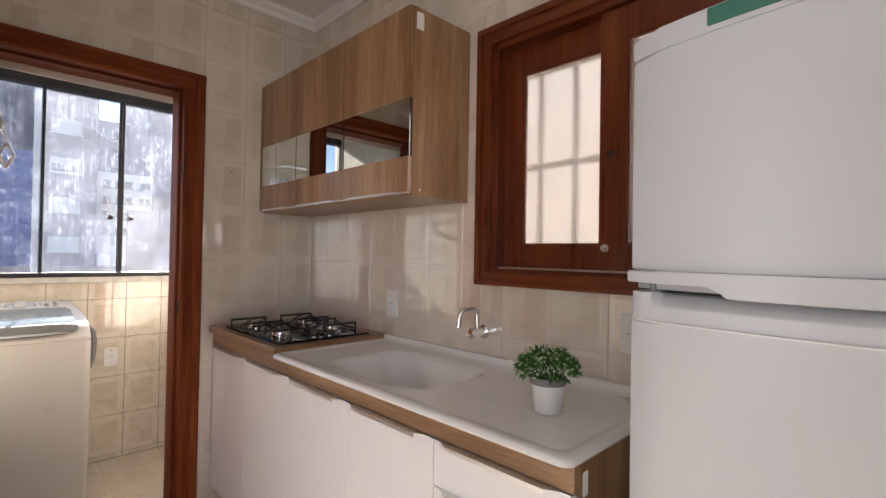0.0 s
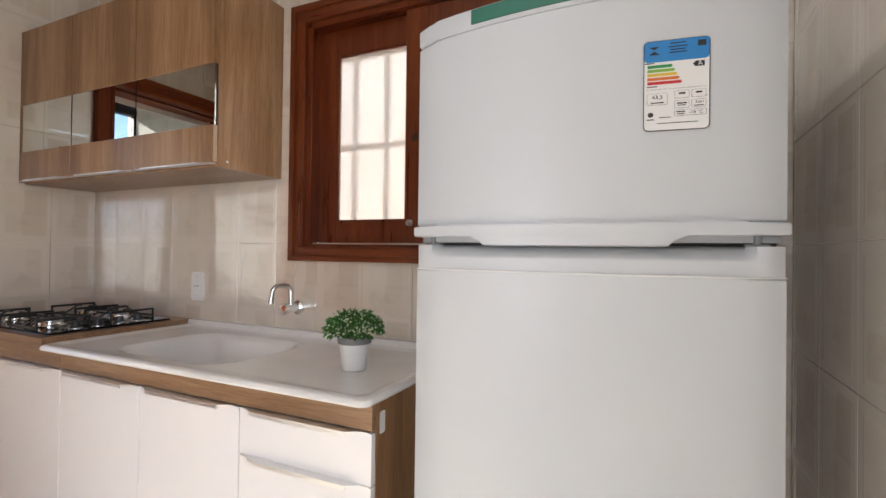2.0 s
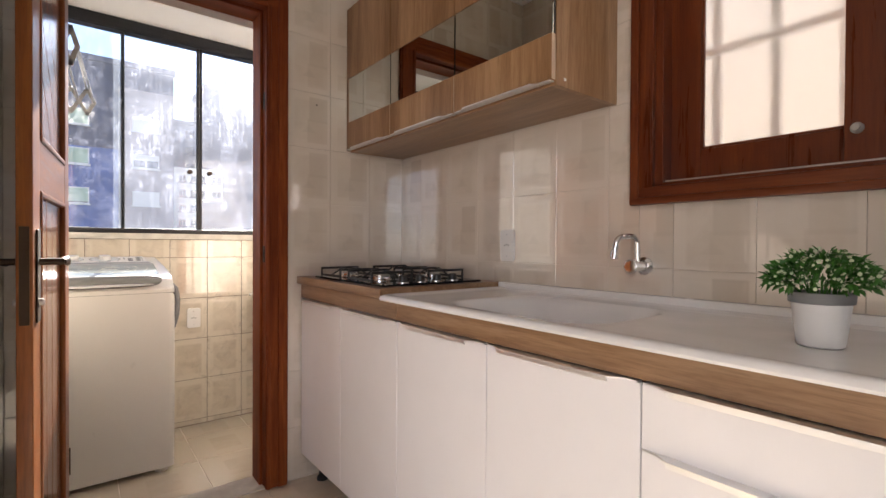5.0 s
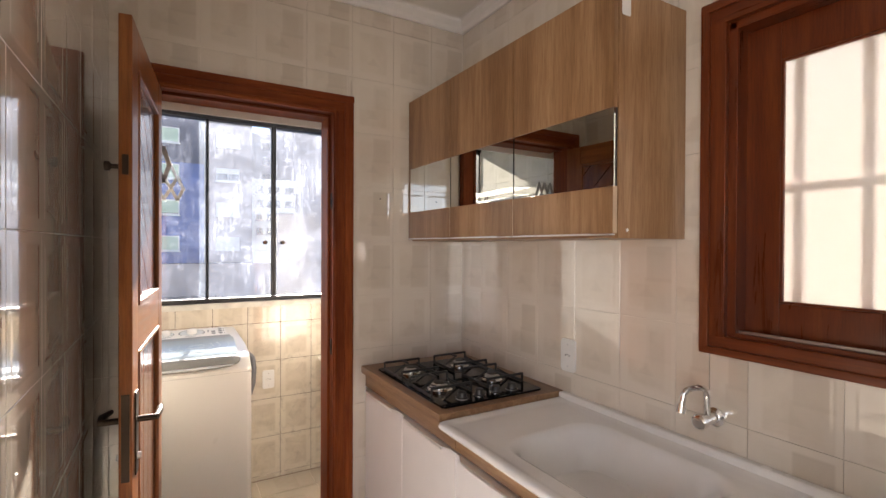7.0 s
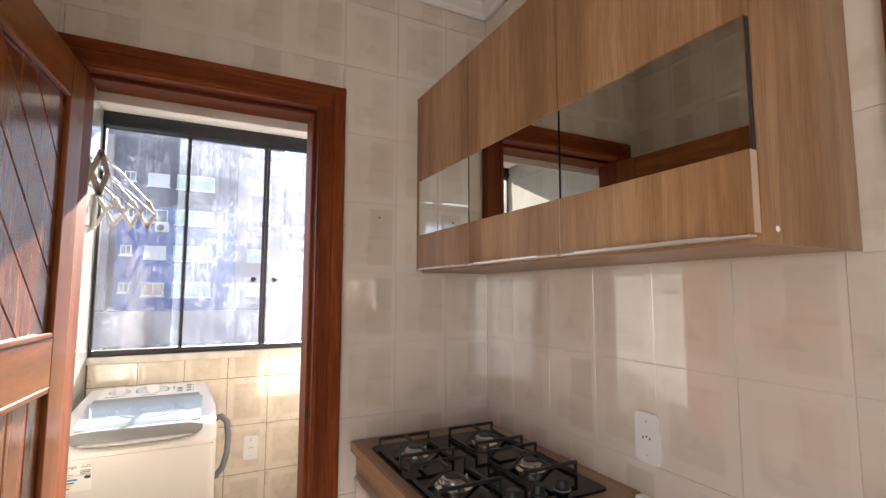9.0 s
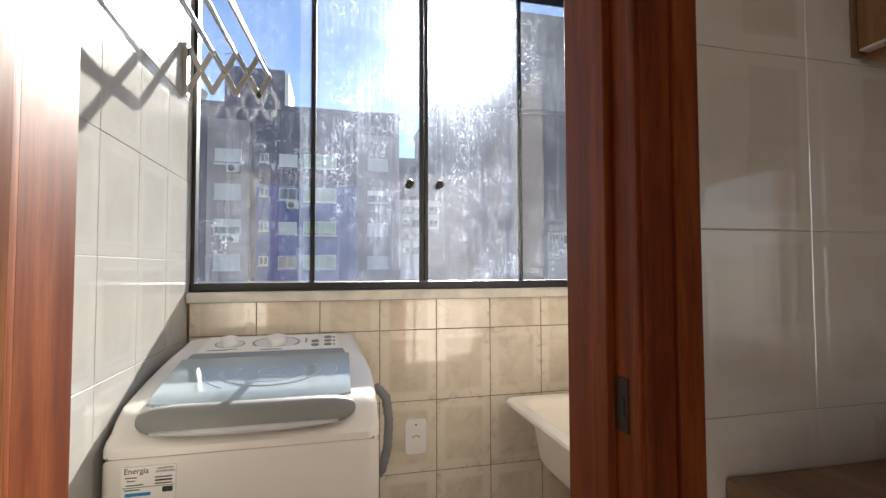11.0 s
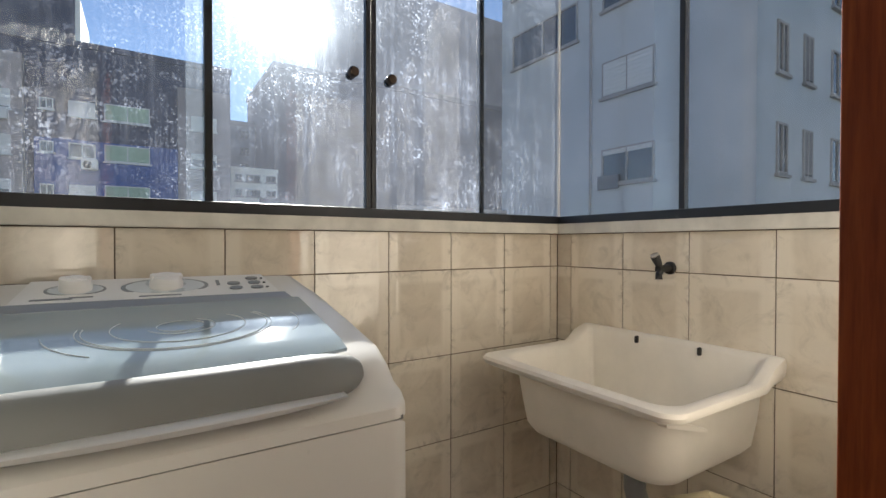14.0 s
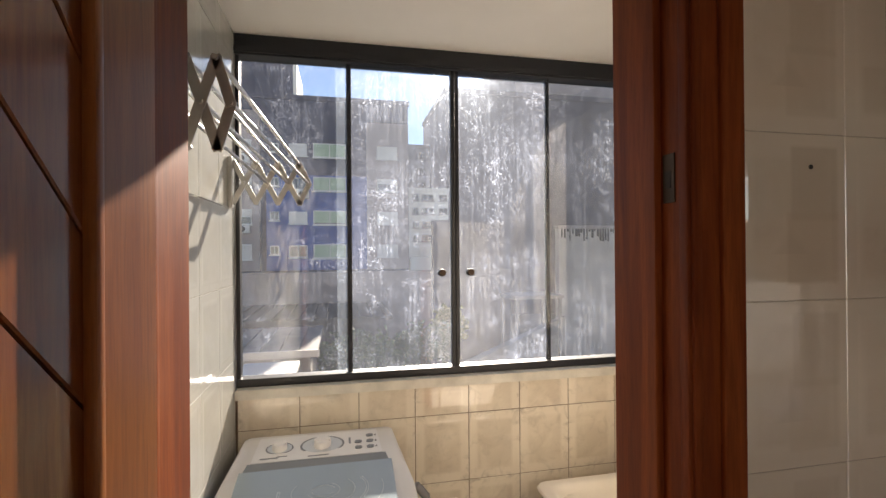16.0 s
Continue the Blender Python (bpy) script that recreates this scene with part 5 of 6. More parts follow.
part("label_emblem", prism([(-0.041, 0.068), (-0.025, 0.068), (-0.033, 0.0625)], 0.0006, 0.0014, m=LM), M_INK, fd)
part("label_emblem", prism([(-0.041, 0.054), (-0.025, 0.054), (-0.033, 0.0605)], 0.0006, 0.0014, m=LM), M_INK, fd)
part("label_dot", prism(rrect(-0.038, -0.0505, 0.0085, 0.0085, 0.0041), 0.0006, 0.0012, m=LM), M_INK, fd)

# ---------- laundry things ----------
# washing machine
WX0, WX1, WY0, WY1 = -0.116, 0.414, 2.970, 3.520
WXC = (WX0 + WX1) / 2
washer = thing("washing_machine", (WXC, 3.25, LFLOOR), "white top-loading washing machine with a glass lid and grey handle", "washing machine")


def shell(profile, x0, x1, rnd_, n=6):
    """A side profile (y, z) carried across x, its ends drawn in to round the corners."""
    cy = sum(p[0] for p in profile) / len(profile)
    cz = min(p[1] for p in profile)
    rings = []
    xs = [(x0 + rnd_ * (1 - math.cos(a)), 1 - math.sin(a)) for a in np.linspace(0, math.pi / 2, n)]
    xs += [(x1 - rnd_ * (1 - math.cos(a)), 1 - math.sin(a)) for a in np.linspace(math.pi / 2, 0, n)]
    for x, k in xs:
        d = k * rnd_
        ring = []
        for y, z in profile:
            ny = y + d * (1 if y < cy else -1) * 0.9
            nz = z - d * 0.75 if z > cz + 0.2 else z
            ring.append((x, ny, nz))
        rings.append(ring)
    return loft(rings)


body_prof = [(WY0 + 0.012, -0.015), (WY0 + 0.002, 0.30), (WY0, 0.60), (WY0 + 0.002, 0.812), (WY1, 0.812), (WY1, -0.015)]
part("body", shell(body_prof, WX0, WX1, 0.028), M_WASHER, washer)
top_prof = [(WY0 + 0.001, 0.8138), (WY0 + 0.002, 0.828), (WY0 + 0.012, 0.838), (WY0 + 0.034, 0.846), (WY0 + 0.054, 0.864), (3.060, 0.884), (3.180, 0.908), (3.300, 0.932), (3.332, 0.943), (3.400, 0.958), (3.450, 0.969), (3.482, 0.966), (3.505, 0.948), (WY1, 0.90), (WY1, 0.8138)]
b = shell(top_prof, WX0, WX1, 0.030, 8)
for v in b.verts:   # the top draws in towards the control panel
    f = max(0.0, min(1.0, (v.co.y - 3.16) / 0.26)) * max(0.0, min(1.0, (v.co.z - 0.83) / 0.10))
    v.co.x = WXC + (v.co.x - WXC) * (1 - 0.14 * f * f * (3 - 2 * f))
top = part("top_shell", b, M_WASHER, washer)


def slope_z(y):
    pts = top_prof[:12]
    for (a, za), (c, zc) in zip(pts, pts[1:]):
        if a <= y <= c:
            return za + (zc - za) * (y - a) / (c - a)
    return pts[-1][1]


def draped(outline, lift, thick, bm=None):
    """An outline in x, y laid over the sloping top."""
    rings = []
    for o in (-0.004, thick):
        rings.append([(x, y, slope_z(y) + lift + o) for x, y in outline])
    return loft(rings, bm=bm)


def lid_half(y):
    return 0.212 - 0.004 * max(0.0, min(1.0, (3.30 - y) / 0.27))


LXC = WXC - 0.002
ny = 9
lid_y = np.linspace(3.050, 3.292, ny)


def lid_point(i, j, lift):
    """A point of the slightly domed lid: i of 12 across, j of 10 from front to back."""
    u, v = i / 6 - 1, j / 10
    y = 3.044 + 0.248 * v + 0.012 * (1 - v) * (u * u - 1) + 0.006
    return (LXC + u * lid_half(y), y, slope_z(max(y, 3.02)) + lift + 0.0075 * (1 - v) + 0.001 * math.sin(math.pi * v))


b = bmesh.new()
grids = [[[b.verts.new(lid_point(i, j, h)) for i in range(13)] for j in range(11)] for h in (0.0035, 0.0080)]
for g in grids:
    for j in range(10):
        for i in range(12):
            b.faces.new((g[j][i], g[j][i + 1], g[j + 1][i + 1], g[j + 1][i]))
for a, c in (((0, i), (0, i + 1)) for i in range(12)):
    b.faces.new((grids[0][a[0]][a[1]], grids[0][c[0]][c[1]], grids[1][c[0]][c[1]], grids[1][a[0]][a[1]]))
    b.faces.new((grids[0][10][a[1]], grids[0][10][c[1]], grids[1][10][c[1]], grids[1][10][a[1]]))
for j in range(10):
    for i in (0, 12):
        b.faces.new((grids[0][j][i], grids[0][j + 1][i], grids[1][j + 1][i], grids[1][j][i]))
lid = part("lid", b, M_LIDGLASS, washer, "pale blue tinted glass lid")
well = [(LXC - lid_half(float(y)) + 0.015, float(y)) for y in lid_y] + [(LXC + lid_half(float(y)) - 0.015, float(y)) for y in lid_y[::-1]]
part("lid_well", draped(well, -0.001, 0.002), M_PANEL_G, washer, "pale blue-grey tub opening under the lid")
# rounded grey handle along the lid's front edge
prof = []
for k in range(21):
    f = k / 20
    x = LXC - 0.217 + 0.434 * (0.5 - 0.5 * math.cos(math.pi * f))
    q = abs(math.cos(math.pi * f))
    e = max(0.0, 1 - q ** 6) ** 0.5
    yb, zb = 3.004 + 0.014 * q ** 3, 0.869 + 0.002 * q ** 3
    r1, r2 = 0.037 * (0.12 + 0.88 * e), 0.004 + 0.022 * e
    ring = []
    for j in range(14):
        a = 2 * math.pi * j / 14
        u, v = r1 * math.cos(a), r2 * math.sin(a)
        ring.append((x, yb + u * 0.80 - v * 0.35, zb + u * 0.52 + v * 0.85))
    prof.append(ring)
part("lid_handle", loft(prof), M_HANDLE_G, lid, "rounded grey lid handle")
rings = []
for k in range(17):
    f = k / 16
    q = abs(2 * f - 1)
    x, y, h = LXC - 0.180 + 0.360 * f, 2.966 + 0.012 * q ** 2, 0.0040 * (1 - q ** 4) + 0.0010
    rings.append([(x, y - 0.004, 0.8535 - h), (x, y - 0.005, 0.8545), (x, y + 0.003, 0.8545 + h), (x, y + 0.020, 0.8545 + h), (x, y + 0.020, 0.8535 - h)])
part("lid_trim", loft(rings), M_SILVER, lid, "bright silver strip under the handle")
# rings printed on the lid
for r, a0, a1 in ((0.030, 20, 330), (0.042, 200, 420), (0.082, 150, 400), (0.112, 170, 390), (0.118, 170, 390), (0.150, 185, 230), (0.158, 330, 372)):
    pts = []
    for k in range(33):
        a = radians(a0 + (a1 - a0) * k / 32)
        x, y = LXC + 0.020 + r * math.cos(a), 3.185 + r * 0.72 * math.sin(a)
        if 3.054 < y < 3.288 and abs(x - LXC) < lid_half(y) - 0.004:
            v = (y - 3.050) / 0.248
            pts.append((x, y, slope_z(y) + 0.0082 + 0.0075 * (1 - v) + 0.001 * math.sin(math.pi * v)))
    if len(pts) > 3:
        part("lid_print", tube(pts, 0.0006, 5), M_PANEL_G, lid, "thin pale printed ring")
# grey band and control panel
band = [(LXC - 0.205, 3.297), (LXC + 0.205, 3.297), (LXC + 0.196, 3.330), (LXC - 0.196, 3.330)]
part("grey_band", draped(band, 0.002, 0.003), M_PLASTIC_G, washer, "grey band behind the lid")
panel = part("control_panel", draped([(LXC - 0.188, 3.334), (LXC + 0.188, 3.334), (LXC + 0.178, 3.449), (LXC - 0.178, 3.449)], 0.001, 0.003), M_PLASTIC_W, washer, "white control panel")
TILT_M = math.atan2(0.032, 0.118)


def on_panel(x, y, h=0.0045):
    return Matrix.Translation((x, y, slope_z(y) + h)) @ Matrix.Rotation(TILT_M, 4, "X")


for x, rx, ry, rk in ((LXC - 0.115, 0.040, 0.026, 0.022), (LXC + 0.010, 0.066, 0.040, 0.026)):
    ring = prism([(rx * math.cos(2 * math.pi * k / 36), ry * math.sin(2 * math.pi * k / 36)) for k in range(36)], 0, 0.0006, m=on_panel(x, 3.392))
    part("dial_ring", ring, M_PLASTIC_G, panel, "grey printed dial ring")
    part("dial_face", prism([(rx * 0.90 * math.cos(2 * math.pi * k / 36), ry * 0.88 * math.sin(2 * math.pi * k / 36)) for k in range(36)], 0.0004, 0.0012, m=on_panel(x, 3.392)), M_PANEL_G, panel)
    kb = lathe([(rk, 0.001), (rk, 0.008), (rk * 0.88, 0.014), (rk * 0.84, 0.018), (rk * 0.74, 0.020)], (0, 0, 0), 26)
    box(-rk * 0.95, rk * 0.95, -rk * 0.30, rk * 0.30, 0.010, 0.023, 0.004, bm=kb)
    kb.transform(on_panel(x, 3.392))
    part("dial", kb, M_PLASTIC_W, panel, "white turning dial")
for k in range(3):
    for j in range(2):
        if (k, j) == (2, 0):
            continue
        yk = 3.362 + 0.028 * k
        part("button", prism(rrect(0, 0, 0.022, 0.012, 0.0055), 0, 0.003, 0.001, m=on_panel(LXC + 0.118 + 0.036 * j, yk)), M_PLASTIC_G, panel, "grey oval button")
    part("indicator", prism(rrect(0, 0, 0.005, 0.005, 0.0024), 0, 0.0015, m=on_panel(LXC + 0.172, 3.362 + 0.028 * k)), M_INK, panel)
for x, y, w, h in ((LXC - 0.140, 3.348, 0.050, 0.005), (LXC - 0.105, 3.353, 0.030, 0.003), (LXC + 0.000, 3.343, 0.060, 0.004), (LXC + 0.092, 3.40, 0.006, 0.028)):
    part("printed_bar", prism(rrect(0, 0, w, h, 0.0012), 0, 0.0008, m=on_panel(x, y)), M_PLASTIC_G, panel)
# seam, label, feet, hose
part("seam", box(WX0 + 0.012, WX1 - 0.012, WY0 + 0.0045, WY1 - 0.02, 0.8115, 0.8165), M_HANDLE_G, washer)
FM = Matrix.Translation((-0.028, WY0 - 0.0002, 0.752)) @ Matrix.Rotation(radians(90), 4, "X")
wl = part("energy_label", prism(rrect(0, 0, 0.094, 0.092, 0.002), -0.004, 0.0012, m=FM), M_PAPER, washer, "white paper energy label")
words("label_text", "LAVADORA", 0.0052, FM @ Matrix.Translation((0.029, 0.0405, 0.0018)), M_INK, wl)
words("label_text", "AUTOMÁTICA", 0.0052, FM @ Matrix.Translation((0.029, 0.0345, 0.0018)), M_INK, wl)
words("label_text", "Energia", 0.0145, FM @ Matrix.Translation((-0.021, 0.038, 0.0018)), M_INK, wl)
for x, y, w, h, mt in ((0.026, 0.024, 0.030, 0.002, M_INK), (0.026, 0.018, 0.030, 0.003, M_INK), (0.026, 0.012, 0.030, 0.002, M_INK), (-0.030, 0.026, 0.020, 0.0016, M_INK), (-0.030, 0.020, 0.014, 0.0016, M_INK), (-0.024, 0.012, 0.030, 0.0016, M_INK), (0, 0.0075, 0.090, 0.0008, M_INK), (-0.028, 0.003, 0.026, 0.0022, M_INK_GREEN), (-0.018, -0.006, 0.044, 0.006, M_INK_BLUE), (-0.022, -0.016, 0.036, 0.005, M_INK_GREEN), (-0.026, -0.025, 0.028, 0.005, M_INK_YELLOW), (-0.028, -0.034, 0.024, 0.005, M_INK_RED), (0.033, 0.000, 0.018, 0.010, M_INK)):
    part("label_bar", prism(rrect(x, y, w, h, h * 0.2, 2), 0.001, 0.0020, m=FM), mt, wl)
for xx in (WX0 + 0.05, WX1 - 0.05):
    for yy in (WY0 + 0.06, WY1 - 0.06):
        part("foot", lathe([(0.028, LFLOOR), (0.028, LFLOOR + 0.012), (0.020, LFLOOR + 0.016), (0.020, -0.013)], (xx, yy, 0), 14), M_PLASTIC_W, washer)
hs = [(WX1 - 0.004, 3.34, 0.815), (WX1 + 0.028, 3.335, 0.828), (WX1 + 0.052, 3.33, 0.800), (WX1 + 0.060, 3.32, 0.74), (WX1 + 0.056, 3.32, 0.66), (WX1 + 0.040, 3.32, 0.60), (WX1 + 0.014, 3.33, 0.565), (WX1 - 0.006, 3.34, 0.55)]
dense = []
for a, c in zip(hs, hs[1:]):
    for k in range(6):
        dense.append(Vector(a).lerp(Vector(c), k / 6))
part("drain_hose", tube(dense, [0.0125 if i % 2 else 0.0142 for i in range(len(dense))], 10), M_HOSE, washer, "ribbed grey drain hose")

# laundry tub
tub = thing("laundry_tub", (1.04, 3.11, 0.545), "cream moulded plastic laundry tub hung on the tiled wall", "laundry tub")
TX0, TX1, TY0, TY1 = 0.866, RIGHT - 0.001, 2.889, 3.438


def tub_ring(front, side, back, r, z, lift=0.0):
    """One level of the tub, drawn in from its front, sides and wall edge; the wall edge sweeps up by lift."""
    x0, x1, y0_, y1_ = TX0 + front, TX1 - back, TY0 + side, TY1 - side
    pts = []
    for cx, cy, q in ((x1 - 0.012, y1_ - 0.012, 0), (x0 + r, y1_ - r, 1), (x0 + r, y0_ + r, 2), (x1 - 0.012, y0_ + 0.012, 3)):
        rr = r if q in (1, 2) else 0.012
        for i in range(9):
            a = radians(90 * q + 90 * i / 8)
            pts.append((cx + rr * math.cos(a), cy + rr * math.sin(a)))
        nxt = {0: (x0 + r, y1_), 1: (x0, y0_ + r), 2: (x1 - 0.012, y0_), 3: (x1, y1_ - 0.012)}[q]
        last = pts[-1]
        for i in range(1, 9):
            pts.append((last[0] + (nxt[0] - last[0]) * i / 9, last[1] + (nxt[1] - last[1]) * i / 9))
    out = []
    for x, y in pts:
        f = max(0.0, min(1.0, (x - 1.190) / 0.075))
        out.append((x, y, z + lift * f * f * (3 - 2 * f)))
    return out


rings = [tub_ring(0.125, 0.110, 0.050, 0.05, 0.555), tub_ring(0.092, 0.082, 0.018, 0.06, 0.560), tub_ring(0.078, 0.066, 0.006, 0.07, 0.580), tub_ring(0.068, 0.056, 0.002, 0.075, 0.640), tub_ring(0.058, 0.048, 0.0, 0.075, 0.716), tub_ring(0.012, 0.010, 0.0, 0.042, 0.722, 0.018), tub_ring(0.003, 0.002, 0.0, 0.040, 0.728, 0.026), tub_ring(0.0, 0.0, 0.0, 0.040, 0.737, 0.042), tub_ring(0.004, 0.003, 0.0, 0.040, 0.744, 0.044), tub_ring(0.014, 0.012, 0.006, 0.042, 0.747, 0.044), tub_ring(0.034, 0.028, 0.016, 0.048, 0.745, 0.044), tub_ring(0.048, 0.038, 0.026, 0.055, 0.738, 0.040), tub_ring(0.060, 0.048, 0.034, 0.065, 0.715, 0.010), tub_ring(0.078, 0.064, 0.048, 0.07, 0.630), tub_ring(0.095, 0.080, 0.065, 0.07, 0.585), tub_ring(0.140, 0.120, 0.100, 0.05, 0.572)]
part("basin", loft(rings), M_TUB, tub)
for yy in (3.065, 3.237):
    part("screw_slot", box(RIGHT - 0.038, RIGHT - 0.026, yy - 0.004, yy + 0.004, 0.764, 0.784, 0.003), M_DARK, tub, "dark fixing slot in the wall edge")
# ridge added in place of the shadow line of a crease in the body
part("crease_ridge", prism([(0, 0), (0.135, -0.046), (0.138, -0.054), (0.0, -0.016)], -0.004, 0.014, m=Matrix.Translation((0.905, TY0 + 0.053, 0.7235)) @ Matrix.Rotation(radians(90), 4, "X")), M_TUB, tub)
part("drain", tube([(1.06, 3.10, 0.546), (1.06, 3.10, 0.48), (1.07, 3.09, 0.42)], 0.024, 14), M_PLASTIC_G, tub, "grey drain pipe")
pts = [(1.055, 3.02, 0.485), (1.045, 2.97, 0.515), (1.06, 2.935, 0.535), (1.10, 2.92, 0.52), (1.13, 2.92, 0.42), (1.14, 2.93, 0.2), (1.15, 2.95, 0.0), (1.15, 2.96, LFLOOR + 0.01)]
single("waste_hose", tube(pts, 0.014, 10), M_PIPE, "cream flexible hose under the laundry tub", "hose", (1.15, 2.96, LFLOOR))

ltap = thing("laundry_tap", (RIGHT - 0.03, 3.165, 0.965), "dark plastic wall tap above the laundry tub", "tap")
part("flange", lathe([(0.017, 0), (0.017, -0.005), (0.010, -0.009)], (RIGHT - 0.0005, 3.160, 0.972), 18, "x"), M_BLACK, ltap)
part("body", tube([(RIGHT - 0.008, 3.160, 0.972), (RIGHT - 0.052, 3.162, 0.970)], 0.0095, 12), M_BLACK, ltap)
part("spout", tube([(RIGHT - 0.040, 3.161, 0.970), (RIGHT - 0.050, 3.161, 0.956), (RIGHT - 0.051, 3.160, 0.944)], [0.009, 0.0085, 0.0095], 12), M_BLACK, ltap)
part("handle", tube([(RIGHT - 0.044, 3.162, 0.976), (RIGHT - 0.050, 3.164, 0.987), (RIGHT - 0.060, 3.166, 1.004)], [0.007, 0.010, 0.0115], 12), M_BLACK, ltap, "black handle with a pale end")
part("handle_cap", tube([(RIGHT - 0.0602, 3.1661, 1.0042), (RIGHT - 0.0622, 3.1665, 1.0075)], 0.0108, 12), M_CHROME, ltap, "pale handle cap")

# folding drying rack on the left wall
rack = thing("drying_rack", (LEFT, 3.07, 1.78), "wall-mounted aluminium folding drying rack, half extended", "drying rack")
RZ, NX = 1.780, 3
ENDS = ((2.700, 0.046, 0.070, 1.790), (3.480, 0.066, 0.063, 1.773))   # y, reach of a cell, half height, middle height


def arm(xa, za, xb, zb, y):
    ln = math.hypot(xb - xa, zb - za)
    b = box(-ln / 2 - 0.006, ln / 2 + 0.006, -0.002, 0.002, -0.0085, 0.0085, 0.0015)
    b.transform(Matrix.Translation(((xa + xb) / 2, y, (za + zb) / 2)) @ Matrix.Rotation(-math.atan2(zb - za, xb - xa), 4, "Y"))
    part("scissor_arm", b, M_ALU, rack)


for yy, step, hh, zz in ENDS:
    pl = part("wall_bracket", box(LEFT + 0.0005, LEFT + 0.014, yy - 0.014, yy + 0.014, zz - 0.080, zz + 0.080, 0.002), M_ALU, rack, "aluminium wall bracket")
    part("slot", box(LEFT + 0.0135, LEFT + 0.0150, yy - 0.004, yy + 0.004, zz - 0.068, zz + 0.068), M_DARK, pl)
    for k in range(NX):
        xa, xb = LEFT + 0.016 + step * k, LEFT + 0.016 + step * (k + 1)
        arm(xa, zz - hh, xb, zz + hh, yy - 0.0025)
        arm(xa, zz + hh, xb, zz - hh, yy + 0.0025)
        part("rivet", lathe([(0.004, yy - 0.007), (0.004, yy + 0.007)], ((xa + xb) / 2, 0, zz), 10, "y"), M_STEEL, rack)
    xe = LEFT + 0.016 + step * NX
    arm(xe, zz + hh, xe + step * 0.45, zz, yy - 0.0025)
    arm(xe, zz - hh, xe + step * 0.45, zz, yy + 0.0025)


def rod(k, level):
    (ya, sa, ha, za), (yb, sb, hb, zb) = ENDS
    a = Vector((LEFT + 0.016 + sa * k, ya - 0.010, za + ha * level))
    b = Vector((LEFT + 0.016 + sb * k, yb + 0.010, zb + hb * level))
    part("rod", tube([a, a.lerp(b, 0.5), b], 0.0042, 10), M_ALU, rack, "bright aluminium rod")


for k in (1, 2, 3):
    rod(k, 1)
for k in (1.5, 2.5, 3.45):
    rod(k, 0)

# ---------- outdoors ----------
GZ = -4.6
structure("ground", box(-900, 900, 3.9, 1800, GZ - 0.3, GZ), M_GROUND, "dusty yard ground reaching the horizon", "ground")


def facade_window(parent, m, w, h, mats, shutter=0.0):
    """A window let into a facade; m stands at its centre, local -y outwards."""
    b = None
    for x0, x1, z0, z1 in ((-w / 2, -w / 2 + 0.06, -h / 2, h / 2), (w / 2 - 0.06, w / 2, -h / 2, h / 2), (-w / 2 + 0.06, w / 2 - 0.06, h / 2 - 0.06, h / 2), (-w / 2 + 0.06, w / 2 - 0.06, -h / 2, -h / 2 + 0.06), (-0.025, 0.025, -h / 2 + 0.06, h / 2 - 0.06)):
        b = box(x0, x1, -0.05, 0.03, z0, z1, bm=b)
    b.transform(m)
    o = part("window", b, mats[0], parent, smooth=0)
    b = box(-w / 2 + 0.05, w / 2 - 0.05, -0.012, 0.02, -h / 2 + 0.05, h / 2 - 0.05)
    b.transform(m)
    part("pane", b, M_WINGLASS, o, smooth=0)
    b = box(-w / 2 - 0.08, w / 2 + 0.08, -0.11, 0.0, -h / 2 - 0.09, -h / 2 - 0.01)
    b.transform(m)
    part("sill", b, mats[0], o, smooth=0)
    if shutter > 0:
        b = None
        n = max(2, int(shutter * h / 0.12))
        top = h / 2 - 0.03
        for k in range(n):
            b = box(-w / 2 + 0.04, w / 2 - 0.04, -0.045, -0.018, top - (k + 1) * shutter * h / n + 0.008, top - k * shutter * h / n, bm=b)
        b.transform(m)
        part("shutter", b, mats[1], o, smooth=0)
    return o


def air_unit(parent, m):
    b = box(-0.40, 0.40, -0.34, 0.0, -0.28, 0.28, 0.02)
    b.transform(m)
    o = part("air_conditioner", b, M_SHUTTER, parent, "white air conditioner unit")
    b = lathe([(0.22, -0.345), (0.20, -0.355), (0.05, -0.355)], (-0.10, 0, 0), 18, "y")
    b.transform(m)
    part("fan_grille", b, M_DARK, o)


# blue and grey apartment block across the yard
blk = thing("apartment_building", (-2.0, 42, GZ), "tall dark blue and grey apartment block with a roof tank house", "building")
BY = 37.0
part("wall", box(-9.6, 5.2, BY, BY + 10, GZ, 12.4), M_BLUEGREY, blk)
part("roof_parapet", box(-9.7, 5.3, BY - 0.1, BY + 10.1, 12.4, 12.75), M_BLUEGREY, blk)
part("tank_house", box(-7.2, -3.1, BY + 0.6, BY + 6, 12.75, 15.6, 0.03), M_BLUEGREY, blk)
part("tank_side", box(-3.1, -2.85, BY + 0.6, BY + 6, 12.75, 15.4), M_WHITEWALL, blk)
part("pale_bay", box(-8.0, -5.3, BY - 0.5, BY, 0.2, 11.4, 0.02), M_GREYPINK, blk, "pinkish-grey projecting bay")
part("blue_field", box(-4.9, 2.1, BY - 0.15, BY, 0.2, 7.0), M_BLUE, blk, "bright blue painted field")
part("grey_field", box(2.1, 5.2, BY - 0.12, BY, 0.2, 11.0), M_GREYPINK, blk)
part("antenna", tube([(-6.9, BY + 2, 15.6), (-6.9, BY + 2, 18.2)], 0.03, 6), M_DARK, blk)
part("antenna_arm", tube([(-7.5, BY + 2, 17.0), (-6.3, BY + 2, 17.2)], 0.025, 6), M_DARK, blk)
